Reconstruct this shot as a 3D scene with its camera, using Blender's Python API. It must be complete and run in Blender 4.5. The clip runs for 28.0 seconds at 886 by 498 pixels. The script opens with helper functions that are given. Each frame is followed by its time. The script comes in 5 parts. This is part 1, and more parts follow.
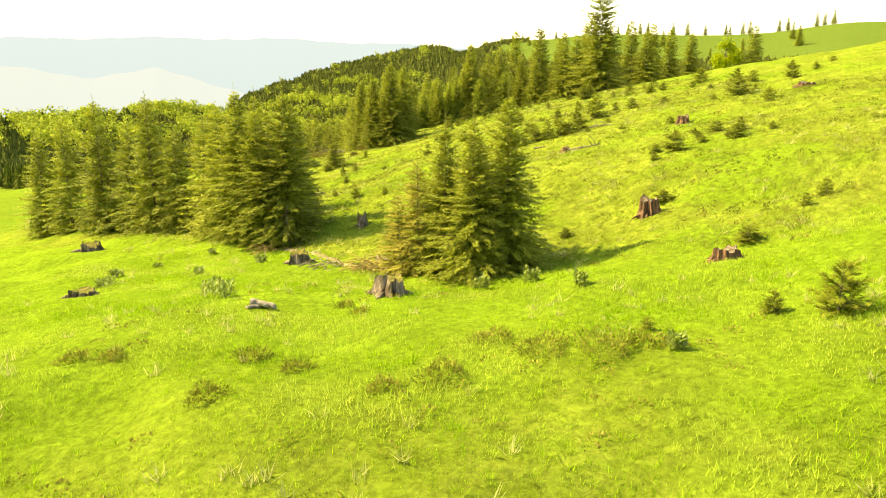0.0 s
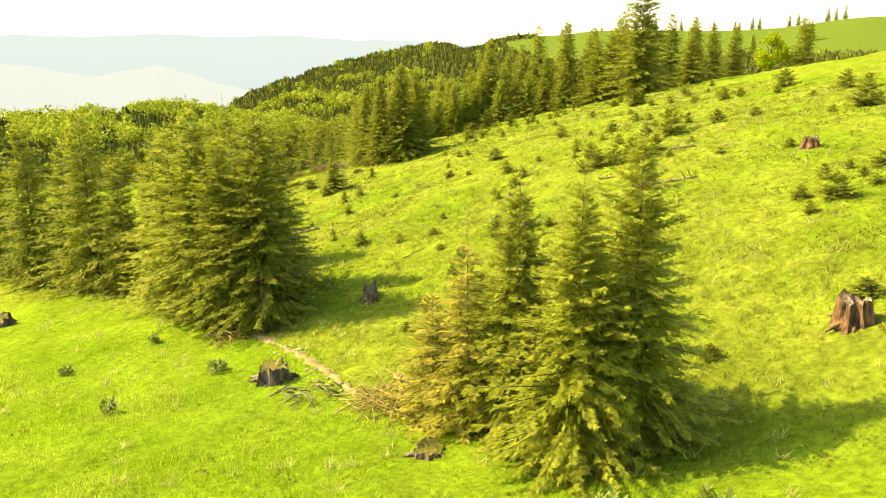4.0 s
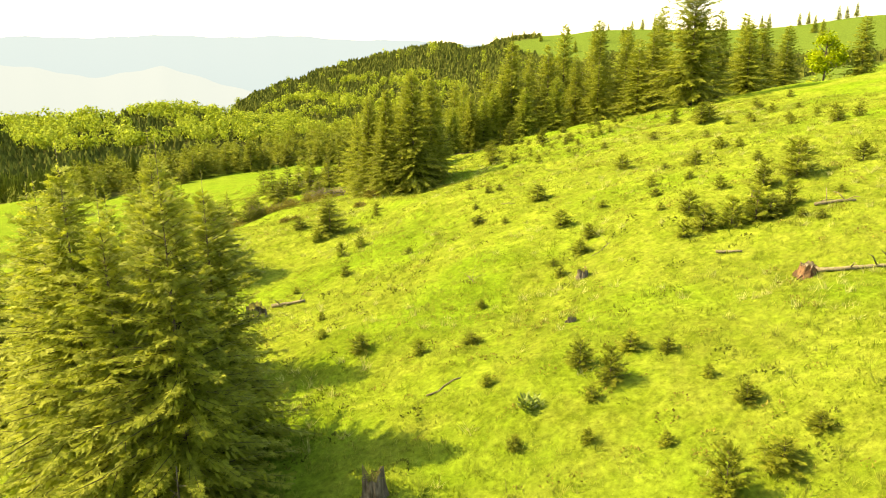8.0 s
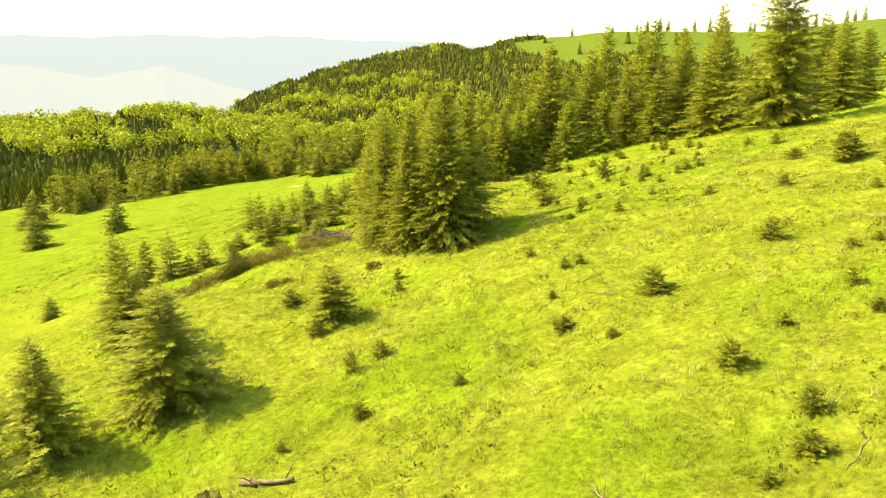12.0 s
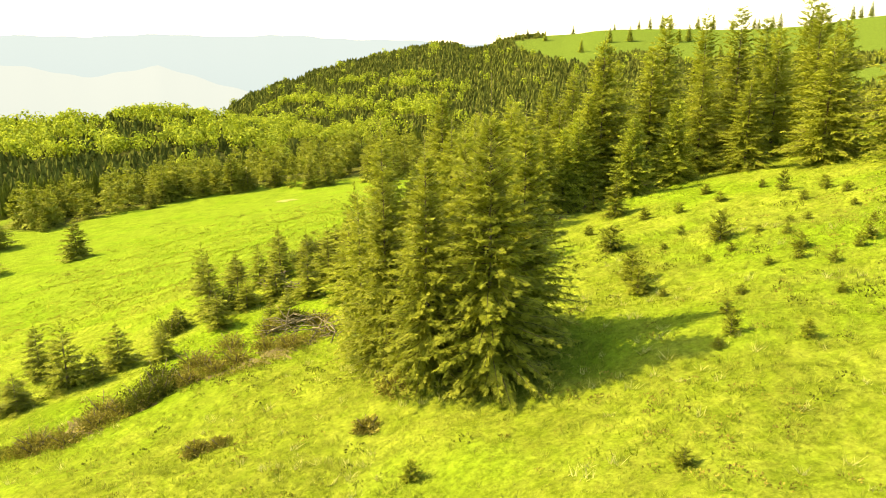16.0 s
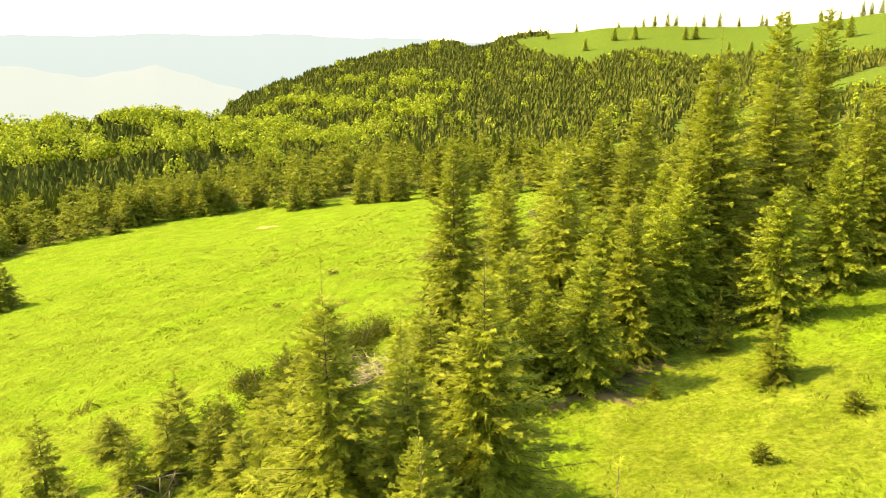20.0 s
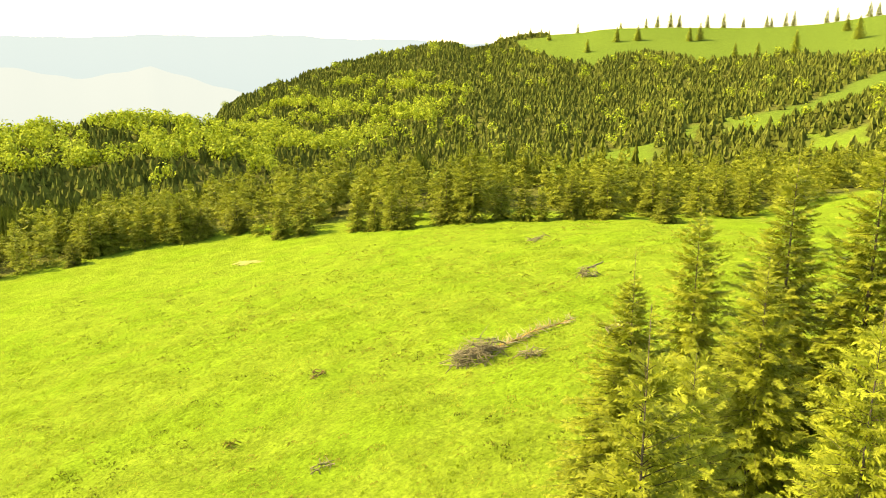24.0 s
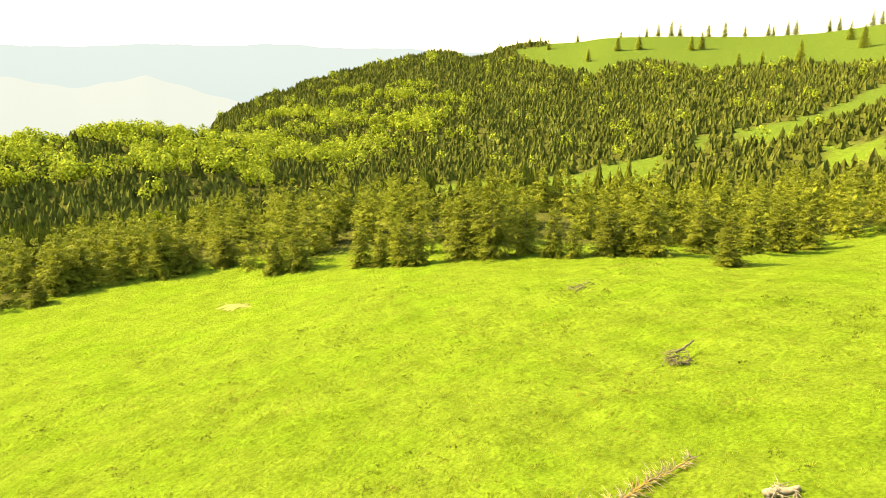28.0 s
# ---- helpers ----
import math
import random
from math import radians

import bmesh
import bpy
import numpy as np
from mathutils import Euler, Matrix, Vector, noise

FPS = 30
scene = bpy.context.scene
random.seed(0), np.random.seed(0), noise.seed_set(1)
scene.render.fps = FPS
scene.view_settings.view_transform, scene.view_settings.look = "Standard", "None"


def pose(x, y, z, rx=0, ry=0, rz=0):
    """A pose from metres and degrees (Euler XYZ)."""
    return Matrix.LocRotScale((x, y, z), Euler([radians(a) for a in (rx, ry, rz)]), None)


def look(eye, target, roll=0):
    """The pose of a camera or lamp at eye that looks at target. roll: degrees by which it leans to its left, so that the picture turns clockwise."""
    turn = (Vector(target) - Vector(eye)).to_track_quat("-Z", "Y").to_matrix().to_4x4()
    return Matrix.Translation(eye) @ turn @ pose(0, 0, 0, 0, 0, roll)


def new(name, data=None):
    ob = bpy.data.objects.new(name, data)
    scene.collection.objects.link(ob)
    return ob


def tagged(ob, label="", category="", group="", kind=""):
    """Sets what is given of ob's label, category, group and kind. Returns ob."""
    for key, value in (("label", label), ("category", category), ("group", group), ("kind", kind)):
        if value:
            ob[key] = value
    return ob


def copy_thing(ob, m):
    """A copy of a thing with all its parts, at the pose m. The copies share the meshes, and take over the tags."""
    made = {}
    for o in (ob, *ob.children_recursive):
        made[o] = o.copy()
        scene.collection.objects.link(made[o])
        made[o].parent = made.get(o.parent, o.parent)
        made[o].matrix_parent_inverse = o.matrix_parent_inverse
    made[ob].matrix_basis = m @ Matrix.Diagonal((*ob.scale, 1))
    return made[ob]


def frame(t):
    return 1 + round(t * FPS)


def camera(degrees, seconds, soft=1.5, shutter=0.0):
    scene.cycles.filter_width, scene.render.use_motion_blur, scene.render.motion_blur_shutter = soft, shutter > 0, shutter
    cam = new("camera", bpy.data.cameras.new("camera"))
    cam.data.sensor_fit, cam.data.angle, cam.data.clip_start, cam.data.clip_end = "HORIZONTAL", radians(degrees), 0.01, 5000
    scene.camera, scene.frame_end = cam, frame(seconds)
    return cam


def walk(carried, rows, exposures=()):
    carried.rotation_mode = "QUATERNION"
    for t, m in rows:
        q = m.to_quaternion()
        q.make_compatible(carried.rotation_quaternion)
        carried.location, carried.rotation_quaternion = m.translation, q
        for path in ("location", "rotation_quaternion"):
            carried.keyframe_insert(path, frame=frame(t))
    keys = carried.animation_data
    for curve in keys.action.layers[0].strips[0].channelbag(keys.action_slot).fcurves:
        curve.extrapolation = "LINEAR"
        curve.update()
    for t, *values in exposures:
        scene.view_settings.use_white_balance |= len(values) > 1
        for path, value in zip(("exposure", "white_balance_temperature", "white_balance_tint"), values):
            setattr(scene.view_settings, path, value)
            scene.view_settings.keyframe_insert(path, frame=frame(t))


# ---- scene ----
# camera and path
cam = camera(62.0, 28.0, soft=1.0)
PATH = [
    (0, (0.528, 5.336, 6.868), (0.71, 7.265, 6.37), -0.2),
    (0.5, (0.527, 6.545, 6.868), (0.709, 8.473, 6.369), -0.2),
    (1, (0.478, 7.789, 6.879), (0.66, 9.717, 6.38), -0.2),
    (1.5, (0.462, 9.115, 6.898), (0.642, 11.042, 6.396), -0.2),
    (2, (0.407, 10.476, 6.899), (0.586, 12.403, 6.397), -0.2),
    (2.5, (0.352, 11.868, 6.925), (0.53, 13.795, 6.423), -0.3),
    (3, (0.306, 13.311, 6.945), (0.481, 15.238, 6.442), -0.3),
    (3.5, (0.291, 14.762, 6.995), (0.463, 16.69, 6.49), -0.4),
    (5.5, (0.353, 20.281, 7.197), (0.519, 22.208, 6.69), -0.3),
    (6, (0.376, 21.534, 7.268), (0.539, 23.462, 6.762), -0.5),
    (6.5, (0.36, 22.92, 7.306), (0.521, 24.848, 6.799), -0.5),
    (7, (0.349, 24.297, 7.331), (0.509, 26.225, 6.824), -0.5),
    (7.5, (0.311, 25.673, 7.38), (0.471, 27.601, 6.874), -0.6),
    (8, (0.263, 27.055, 7.416), (0.422, 28.983, 6.91), -0.6),
    (8.5, (0.215, 28.447, 7.465), (0.374, 30.376, 6.959), -0.6),
    (9, (0.18, 29.835, 7.501), (0.338, 31.764, 6.996), -0.5),
    (9.5, (0.104, 31.227, 7.555), (0.262, 33.156, 7.051), -0.5),
    (10, (0.0, 32.668, 7.592), (0.158, 34.597, 7.089), -0.5),
    (10.5, (-0.16, 34.168, 7.651), (0.001, 36.097, 7.148), -0.4),
    (11, (-0.328, 35.749, 7.719), (-0.168, 37.678, 7.216), -0.4),
    (11.5, (-0.482, 37.388, 7.77), (-0.322, 39.317, 7.267), -0.4),
    (12, (-0.631, 39.088, 7.814), (-0.471, 41.017, 7.31), -0.3),
    (12.5, (-0.712, 40.873, 7.854), (-0.553, 42.802, 7.35), -0.3),
    (14.5, (-0.685, 48.156, 7.811), (-0.523, 50.085, 7.308), -0.4),
    (15, (-0.671, 49.957, 7.854), (-0.509, 51.886, 7.349), -0.5),
    (15.5, (-0.63, 51.813, 7.885), (-0.468, 53.741, 7.379), -0.5),
    (16, (-0.56, 53.773, 7.905), (-0.397, 55.701, 7.398), -0.5),
    (16.5, (-0.439, 55.828, 7.952), (-0.277, 57.756, 7.445), -0.7),
    (17, (-0.293, 57.94, 8.011), (-0.133, 59.868, 7.503), -0.7),
    (17.5, (-0.155, 60.139, 8.101), (0.005, 62.067, 7.592), -0.8),
    (18, (0.004, 62.359, 8.231), (0.163, 64.287, 7.722), -0.8),
    (18.5, (0.157, 64.495, 8.416), (0.316, 66.422, 7.906), -0.7),
    (19, (0.273, 66.632, 8.612), (0.432, 68.559, 8.101), -0.7),
    (19.3, (0.376, 68.034, 8.665), (0.536, 69.96, 8.151), -0.6),
    (19.5, (0.434, 68.975, 8.686), (0.593, 70.902, 8.175), -0.8),
    (20, (0.58, 71.277, 8.802), (0.74, 73.204, 8.29), -0.7),
    (20.5, (0.702, 73.476, 8.904), (0.864, 75.402, 8.391), -0.7),
    (21, (0.759, 75.641, 9.027), (0.922, 77.567, 8.513), -0.7),
    (21.5, (0.8, 77.818, 9.14), (0.962, 79.744, 8.626), -0.8),
    (22, (0.787, 79.988, 9.204), (0.949, 81.914, 8.69), -0.9),
    (22.5, (0.733, 82.18, 9.191), (0.897, 84.106, 8.678), -0.7),
    (24.5, (0.006, 90.97, 9.113), (0.175, 92.897, 8.605), -0.7),
    (25, (-0.262, 92.98, 9.154), (-0.091, 94.907, 8.647), -0.7),
    (25.5, (-0.505, 94.85, 9.242), (-0.334, 96.778, 8.739), -0.7),
    (26, (-0.722, 96.577, 9.351), (-0.551, 98.506, 8.85), -0.6),
    (26.5, (-0.906, 98.134, 9.414), (-0.736, 100.064, 8.916), -0.6),
    (27, (-0.966, 99.482, 9.444), (-0.796, 101.412, 8.95), -0.6),
    (27.5, (-0.98, 100.766, 9.484), (-0.808, 102.697, 8.993), -0.6),
    (28, (-0.901, 102.071, 9.489), (-0.724, 104.002, 9.002), -0.7),
]

EXPOSURE, KELVIN, TINT = 2.55, 9000, 12
walk(cam, [(t, look(eye, target, roll)) for t, eye, target, roll in PATH],
     exposures=[(0.0, EXPOSURE, KELVIN, TINT), (28.0, EXPOSURE, KELVIN, TINT)])

# world and sun
SUN_EL, SUN_FROM = radians(43.5), Vector((-0.94, 0.345, 0)).normalized()
world = bpy.data.worlds.new("sky")
scene.world = world
world.use_nodes = True
wn = world.node_tree
sky = wn.nodes.new("ShaderNodeTexSky")
sky.sky_type, sky.sun_disc = "NISHITA", False
sky.sun_elevation = SUN_EL
sky.sun_rotation = math.atan2(SUN_FROM.x, SUN_FROM.y)
sky.air_density, sky.dust_density, sky.ozone_density = 1.0, 1.6, 1.0
wn.nodes["Background"].inputs["Strength"].default_value = 0.15
wn.links.new(sky.outputs[0], wn.nodes["Background"].inputs["Color"])
sun = new("sun", bpy.data.lights.new("sun", "SUN"))
sun.data.energy, sun.data.angle, sun.data.color = 3.3, radians(0.6), (1.0, 0.92, 0.68)
sun.matrix_world = look(SUN_FROM * 60 + Vector((0, 60, 60 * math.tan(SUN_EL))), (0, 60, 0))


# materials
def mat(name, c1, c2, scale=3.0, rough=0.8, bump=0.0, c3=None, big=0.2, translucent=0.0, island=0.0, obj=0.0, spec=0.3, fibre=1.0, shoots=None):
    m = bpy.data.materials.new(name)
    m.use_nodes = True
    nt, nd = m.node_tree, m.node_tree.nodes
    link = nt.links.new
    bsdf = nd["Principled BSDF"]
    bsdf.inputs["Roughness"].default_value = rough
    bsdf.inputs["Specular IOR Level"].default_value = spec
    co = nd.new("ShaderNodeTexCoord")
    n1 = nd.new("ShaderNodeTexNoise")
    n1.inputs["Scale"].default_value, n1.inputs["Detail"].default_value = scale, 6
    if fibre != 1.0:
        mp = nd.new("ShaderNodeMapping")
        mp.inputs["Scale"].default_value = (1, 1, fibre)
        link(co.outputs["Object"], mp.inputs["Vector"])
        link(mp.outputs[0], n1.inputs["Vector"])
    else:
        link(co.outputs["Object"], n1.inputs["Vector"])
    r1 = nd.new("ShaderNodeMapRange")
    r1.inputs["From Min"].default_value, r1.inputs["From Max"].default_value = 0.35, 0.65
    link(n1.outputs["Fac"], r1.inputs["Value"])
    mix = nd.new("ShaderNodeMix")
    mix.data_type = "RGBA"
    mix.inputs["A"].default_value, mix.inputs["B"].default_value = (*c1, 1), (*c2, 1)
    link(r1.outputs[0], mix.inputs["Factor"])
    col = mix.outputs["Result"]
    if c3:
        n2 = nd.new("ShaderNodeTexNoise")
        n2.inputs["Scale"].default_value, n2.inputs["Detail"].default_value = big, 4
        link(co.outputs["Object"], n2.inputs["Vector"])
        r2 = nd.new("ShaderNodeMapRange")
        r2.inputs["From Min"].default_value, r2.inputs["From Max"].default_value = 0.48, 0.62
        link(n2.outputs["Fac"], r2.inputs["Value"])
        mix2 = nd.new("ShaderNodeMix")
        mix2.data_type = "RGBA"
        link(r2.outputs[0], mix2.inputs["Factor"])
        link(col, mix2.inputs["A"])
        mix2.inputs["B"].default_value = (*c3, 1)
        col = mix2.outputs["Result"]
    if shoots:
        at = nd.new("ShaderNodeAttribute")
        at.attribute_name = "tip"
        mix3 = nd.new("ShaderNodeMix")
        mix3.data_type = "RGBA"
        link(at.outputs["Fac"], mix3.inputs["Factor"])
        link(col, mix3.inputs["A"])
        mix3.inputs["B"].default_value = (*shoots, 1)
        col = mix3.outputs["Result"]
    for amount, kind, socket in ((island, "ShaderNodeNewGeometry", "Random Per Island"), (obj, "ShaderNodeObjectInfo", "Random")):
        if amount:
            g = nd.new(kind)
            hs = nd.new("ShaderNodeHueSaturation")
            rr = nd.new("ShaderNodeMapRange")
            rr.inputs["To Min"].default_value, rr.inputs["To Max"].default_value = 1 - amount, 1 + amount
            link(g.outputs[socket], rr.inputs["Value"])
            link(rr.outputs[0], hs.inputs["Value"])
            link(col, hs.inputs["Color"])
            col = hs.outputs["Color"]
    link(col, bsdf.inputs["Base Color"])
    if bump:
        b = nd.new("ShaderNodeBump")
        b.inputs["Strength"].default_value, b.inputs["Distance"].default_value = bump, 0.05
        link(n1.outputs["Fac"], b.inputs["Height"])
        link(b.outputs[0], bsdf.inputs["Normal"])
    if translucent:
        tr = nd.new("ShaderNodeBsdfTranslucent")
        link(col, tr.inputs["Color"])
        ms = nd.new("ShaderNodeMixShader")
        ms.inputs[0].default_value = translucent
        link(bsdf.outputs[0], ms.inputs[1])
        link(tr.outputs[0], ms.inputs[2])
        link(ms.outputs[0], nd["Material Output"].inputs["Surface"])
    return m


M_TURF = mat("turf", (0.084, 0.114, 0.010), (0.114, 0.138, 0.016), 2.2, 1.0, 0.6, (0.082, 0.128, 0.009), 0.16, spec=0.0)
M_GRASS = mat("grass", (0.10, 0.145, 0.009), (0.15, 0.174, 0.018), 0.45, 1.0, 0, (0.17, 0.184, 0.034), 0.30, 0.45, 0.35, spec=0.05)
M_PASTURE = mat("pasture_grass", (0.095, 0.145, 0.007), (0.148, 0.178, 0.016), 0.45, 1.0, 0, (0.21, 0.225, 0.03), 0.30, 0.45, 0.3, spec=0.05)
M_MEADOW = mat("lush_grass", (0.13, 0.235, 0.008), (0.19, 0.285, 0.016), 0.45, 1.0, 0, (0.24, 0.30, 0.035), 0.30, 0.45, 0.35, spec=0.05)
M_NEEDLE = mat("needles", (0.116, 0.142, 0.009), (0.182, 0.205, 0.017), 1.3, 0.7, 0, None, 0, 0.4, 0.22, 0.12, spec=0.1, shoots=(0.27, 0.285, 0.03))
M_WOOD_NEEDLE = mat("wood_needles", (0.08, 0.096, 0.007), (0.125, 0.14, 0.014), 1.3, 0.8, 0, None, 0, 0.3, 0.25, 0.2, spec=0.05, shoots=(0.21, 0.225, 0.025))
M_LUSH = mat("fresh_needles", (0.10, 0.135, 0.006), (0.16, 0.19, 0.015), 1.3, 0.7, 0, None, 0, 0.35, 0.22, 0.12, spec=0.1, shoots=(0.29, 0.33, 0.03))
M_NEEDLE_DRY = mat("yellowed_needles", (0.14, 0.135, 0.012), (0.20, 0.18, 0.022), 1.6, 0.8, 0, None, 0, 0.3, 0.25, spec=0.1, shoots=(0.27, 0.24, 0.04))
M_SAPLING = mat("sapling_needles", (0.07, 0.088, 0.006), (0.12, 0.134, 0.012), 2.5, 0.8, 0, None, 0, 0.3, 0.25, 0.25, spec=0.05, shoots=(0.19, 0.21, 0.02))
M_SHRUB = mat("shrub_leaves", (0.05, 0.062, 0.006), (0.088, 0.10, 0.012), 2.5, 0.85, 0, None, 0, 0.25, 0.3, 0.2, spec=0.05)
M_BOUGH = mat("bare_boughs", (0.035, 0.028, 0.012), (0.075, 0.06, 0.025), 4.0, 0.95, 0, None, 0, 0, 0.3, 0.2, spec=0.05)
M_LEAF = mat("beech_leaves", (0.14, 0.20, 0.003), (0.20, 0.245, 0.008), 1.0, 0.8, 0, None, 0, 0.35, 0.3, 0.2, spec=0.1)
M_FOREST = mat("forest_needles", (0.055, 0.068, 0.010), (0.092, 0.102, 0.017), 0.09, 0.9, 0, None, 0, 0.25, 0.35, spec=0.02)
M_FOREST_LEAF = mat("forest_leaves", (0.15, 0.19, 0.012), (0.22, 0.26, 0.026), 0.08, 0.9, 0, None, 0, 0.3, 0.35, spec=0.05)
turf = M_TURF.node_tree
tn, tl = turf.nodes, turf.links.new
tb = tn["Principled BSDF"]
old = tb.inputs["Base Color"].links[0].from_socket
tco = tn.new("ShaderNodeTexCoord")
grain = tn.new("ShaderNodeTexNoise")
grain.inputs["Scale"].default_value, grain.inputs["Detail"].default_value, grain.inputs["Roughness"].default_value = 7.0, 9, 0.72
tl(tco.outputs["Object"], grain.inputs["Vector"])
gr = tn.new("ShaderNodeMapRange")
gr.inputs["From Min"].default_value, gr.inputs["From Max"].default_value = 0.32, 0.68
gr.inputs["To Min"].default_value, gr.inputs["To Max"].default_value = 0.72, 1.65
tl(grain.outputs["Fac"], gr.inputs["Value"])
hsv = tn.new("ShaderNodeHueSaturation")
rough = tn.new("ShaderNodeAttribute")
rough.attribute_name = "rough"
sep = tn.new("ShaderNodeSeparateXYZ")
tl(tco.outputs["Object"], sep.inputs[0])
far = tn.new("ShaderNodeMapRange")
far.inputs["From Min"].default_value, far.inputs["From Max"].default_value = 250, 500
tl(sep.outputs["Y"], far.inputs["Value"])
fm = tn.new("ShaderNodeMix")
fm.data_type = "RGBA"
tl(far.outputs[0], fm.inputs["Factor"])
lm = tn.new("ShaderNodeMix")
lm.data_type = "RGBA"
fresh = tn.new("ShaderNodeMapRange")
fresh.inputs["From Min"].default_value, fresh.inputs["From Max"].default_value = 86, 112
fresh.inputs["To Min"].default_value, fresh.inputs["To Max"].default_value = 0.0, 0.65
tl(sep.outputs["Y"], fresh.inputs["Value"])
tl(rough.outputs["Fac"], lm.inputs["Factor"])
lm.inputs["A"].default_value = (0.090, 0.140, 0.010, 1)
tl(old, lm.inputs["B"])
pm = tn.new("ShaderNodeMix")
pm.data_type = "RGBA"
tl(fresh.outputs[0], pm.inputs["Factor"])
tl(lm.outputs["Result"], pm.inputs["A"])
pm.inputs["B"].default_value = (0.066, 0.106, 0.009, 1)
tl(pm.outputs["Result"], fm.inputs["A"])
fm.inputs["B"].default_value = (0.052, 0.078, 0.012, 1)
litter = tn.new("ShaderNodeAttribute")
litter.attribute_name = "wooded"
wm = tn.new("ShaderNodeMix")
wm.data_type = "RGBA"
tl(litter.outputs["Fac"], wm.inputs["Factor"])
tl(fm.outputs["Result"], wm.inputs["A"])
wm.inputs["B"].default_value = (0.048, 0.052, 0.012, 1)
tl(wm.outputs["Result"], hsv.inputs["Color"])
tl(hsv.outputs["Color"], tb.inputs["Base Color"])
swale = tn.new("ShaderNodeTexNoise")
swale.inputs["Scale"].default_value, swale.inputs["Detail"].default_value, swale.inputs["Roughness"].default_value = 0.5, 10, 0.75
tl(tco.outputs["Object"], swale.inputs["Vector"])
sw = tn.new("ShaderNodeMapRange")
sw.inputs["From Min"].default_value, sw.inputs["From Max"].default_value = 0.35, 0.65
sw.inputs["To Min"].default_value, sw.inputs["To Max"].default_value = 0.72, 1.14
tl(swale.outputs["Fac"], sw.inputs["Value"])
both = tn.new("ShaderNodeMath")
both.operation = "MULTIPLY"
tl(gr.outputs[0], both.inputs[0])
tl(sw.outputs[0], both.inputs[1])
tl(both.outputs[0], hsv.inputs["Value"])
tbump = tn["Bump"]
tbump.inputs["Strength"].default_value, tbump.inputs["Distance"].default_value = 0.9, 0.12
tl(grain.outputs["Fac"], tbump.inputs["Height"])
# cushions of grass
cushion = tn.new("ShaderNodeTexVoronoi")
cushion.feature = "SMOOTH_F1"
cushion.inputs["Scale"].default_value, cushion.inputs["Smoothness"].default_value = 2.6, 0.35
shift = tn.new("ShaderNodeVectorMath")
shift.operation = "MULTIPLY_ADD"
tl(swale.outputs["Color"], shift.inputs[0])
shift.inputs[1].default_value = (0.5, 0.5, 0.5)
tl(tco.outputs["Object"], shift.inputs[2])
tl(shift.outputs[0], cushion.inputs["Vector"])
domes = tn.new("ShaderNodeBump")
domes.invert = True
domes.inputs["Strength"].default_value, domes.inputs["Distance"].default_value = 0.8, 0.16
tl(cushion.outputs["Distance"], domes.inputs["Height"])
tl(domes.outputs[0], tbump.inputs["Normal"])
M_HEATH = mat("heath", (0.105, 0.10, 0.012), (0.175, 0.15, 0.028), 1.5, 0.9, 0, None, 0, 0.25, 0.4, spec=0.05)
M_MOUND = mat("heath_mounds", (0.10, 0.115, 0.010), (0.17, 0.168, 0.024), 1.5, 0.9, 0, None, 0, 0.3, 0.35, spec=0.05)
M_BLEACH = mat("bleached_wood", (0.12, 0.10, 0.06), (0.24, 0.205, 0.13), 8.0, 0.9, 0.4, spec=0.1)
M_WISP = mat("pale_grass", (0.22, 0.24, 0.05), (0.34, 0.34, 0.11), 3.0, 0.9, 0, None, 0, 0.45, 0.3, spec=0.05)
M_TUSSOCK = mat("tussock_grass", (0.13, 0.166, 0.016), (0.192, 0.216, 0.032), 0.8, 0.95, 0, None, 0, 0.45, 0.2, spec=0.03)
M_STRAW = mat("dry_grass", (0.24, 0.18, 0.05), (0.32, 0.25, 0.08), 3.0, 0.9, 0, None, 0, 0.3, 0.3, spec=0.05)
M_RUST = mat("rusty_wood", (0.13, 0.085, 0.02), (0.25, 0.155, 0.036), 9.0, 0.9, 0.6, spec=0.05)
M_MOSS = mat("moss", (0.07, 0.07, 0.012), (0.125, 0.10, 0.03), 9.0, 0.95, 0.5, spec=0.05)
M_BARK = mat("bark", (0.055, 0.042, 0.024), (0.11, 0.088, 0.052), 9.0, 0.9, 0.7, spec=0.1)
M_STUMP = mat("weathered_stump", (0.05, 0.037, 0.02), (0.18, 0.145, 0.09), 16.0, 0.9, 1.0, (0.05, 0.038, 0.018), 3.0, spec=0.1, fibre=0.18)
M_ROT = mat("rotten_red_wood", (0.045, 0.025, 0.012), (0.16, 0.088, 0.04), 16.0, 0.9, 1.0, (0.05, 0.032, 0.014), 4.0, spec=0.1, fibre=0.18)
M_DEAD = mat("dead_branches", (0.07, 0.06, 0.03), (0.145, 0.125, 0.068), 8.0, 0.9, 0.4, spec=0.1)
M_SOIL = mat("bare_soil", (0.10, 0.083, 0.03), (0.175, 0.145, 0.06), 3.0, 0.95, 0.6, spec=0.05)
M_STONE = mat("pale_stone", (0.13, 0.115, 0.065), (0.23, 0.20, 0.12), 12.0, 0.9, 0.6, spec=0.2)
M_PEAT = mat("peaty_soil", (0.055, 0.047, 0.016), (0.10, 0.083, 0.03), 3.0, 0.95, 0.6, spec=0.05)
M_PALE = mat("bleached_turf", (0.13, 0.14, 0.03), (0.18, 0.18, 0.05), 1.2, 0.95, 0.5, spec=0.05)
M_BROAD = mat("hellebore_leaves", (0.085, 0.13, 0.008), (0.165, 0.20, 0.025), 5.0, 0.7, 0, None, 0, 0.3, 0.3, spec=0.3)


# ground shape
def smooth(a, b, v):
    k = np.clip((v - a) / (b - a), 0, 1)
    return k * k * (3 - 2 * k)


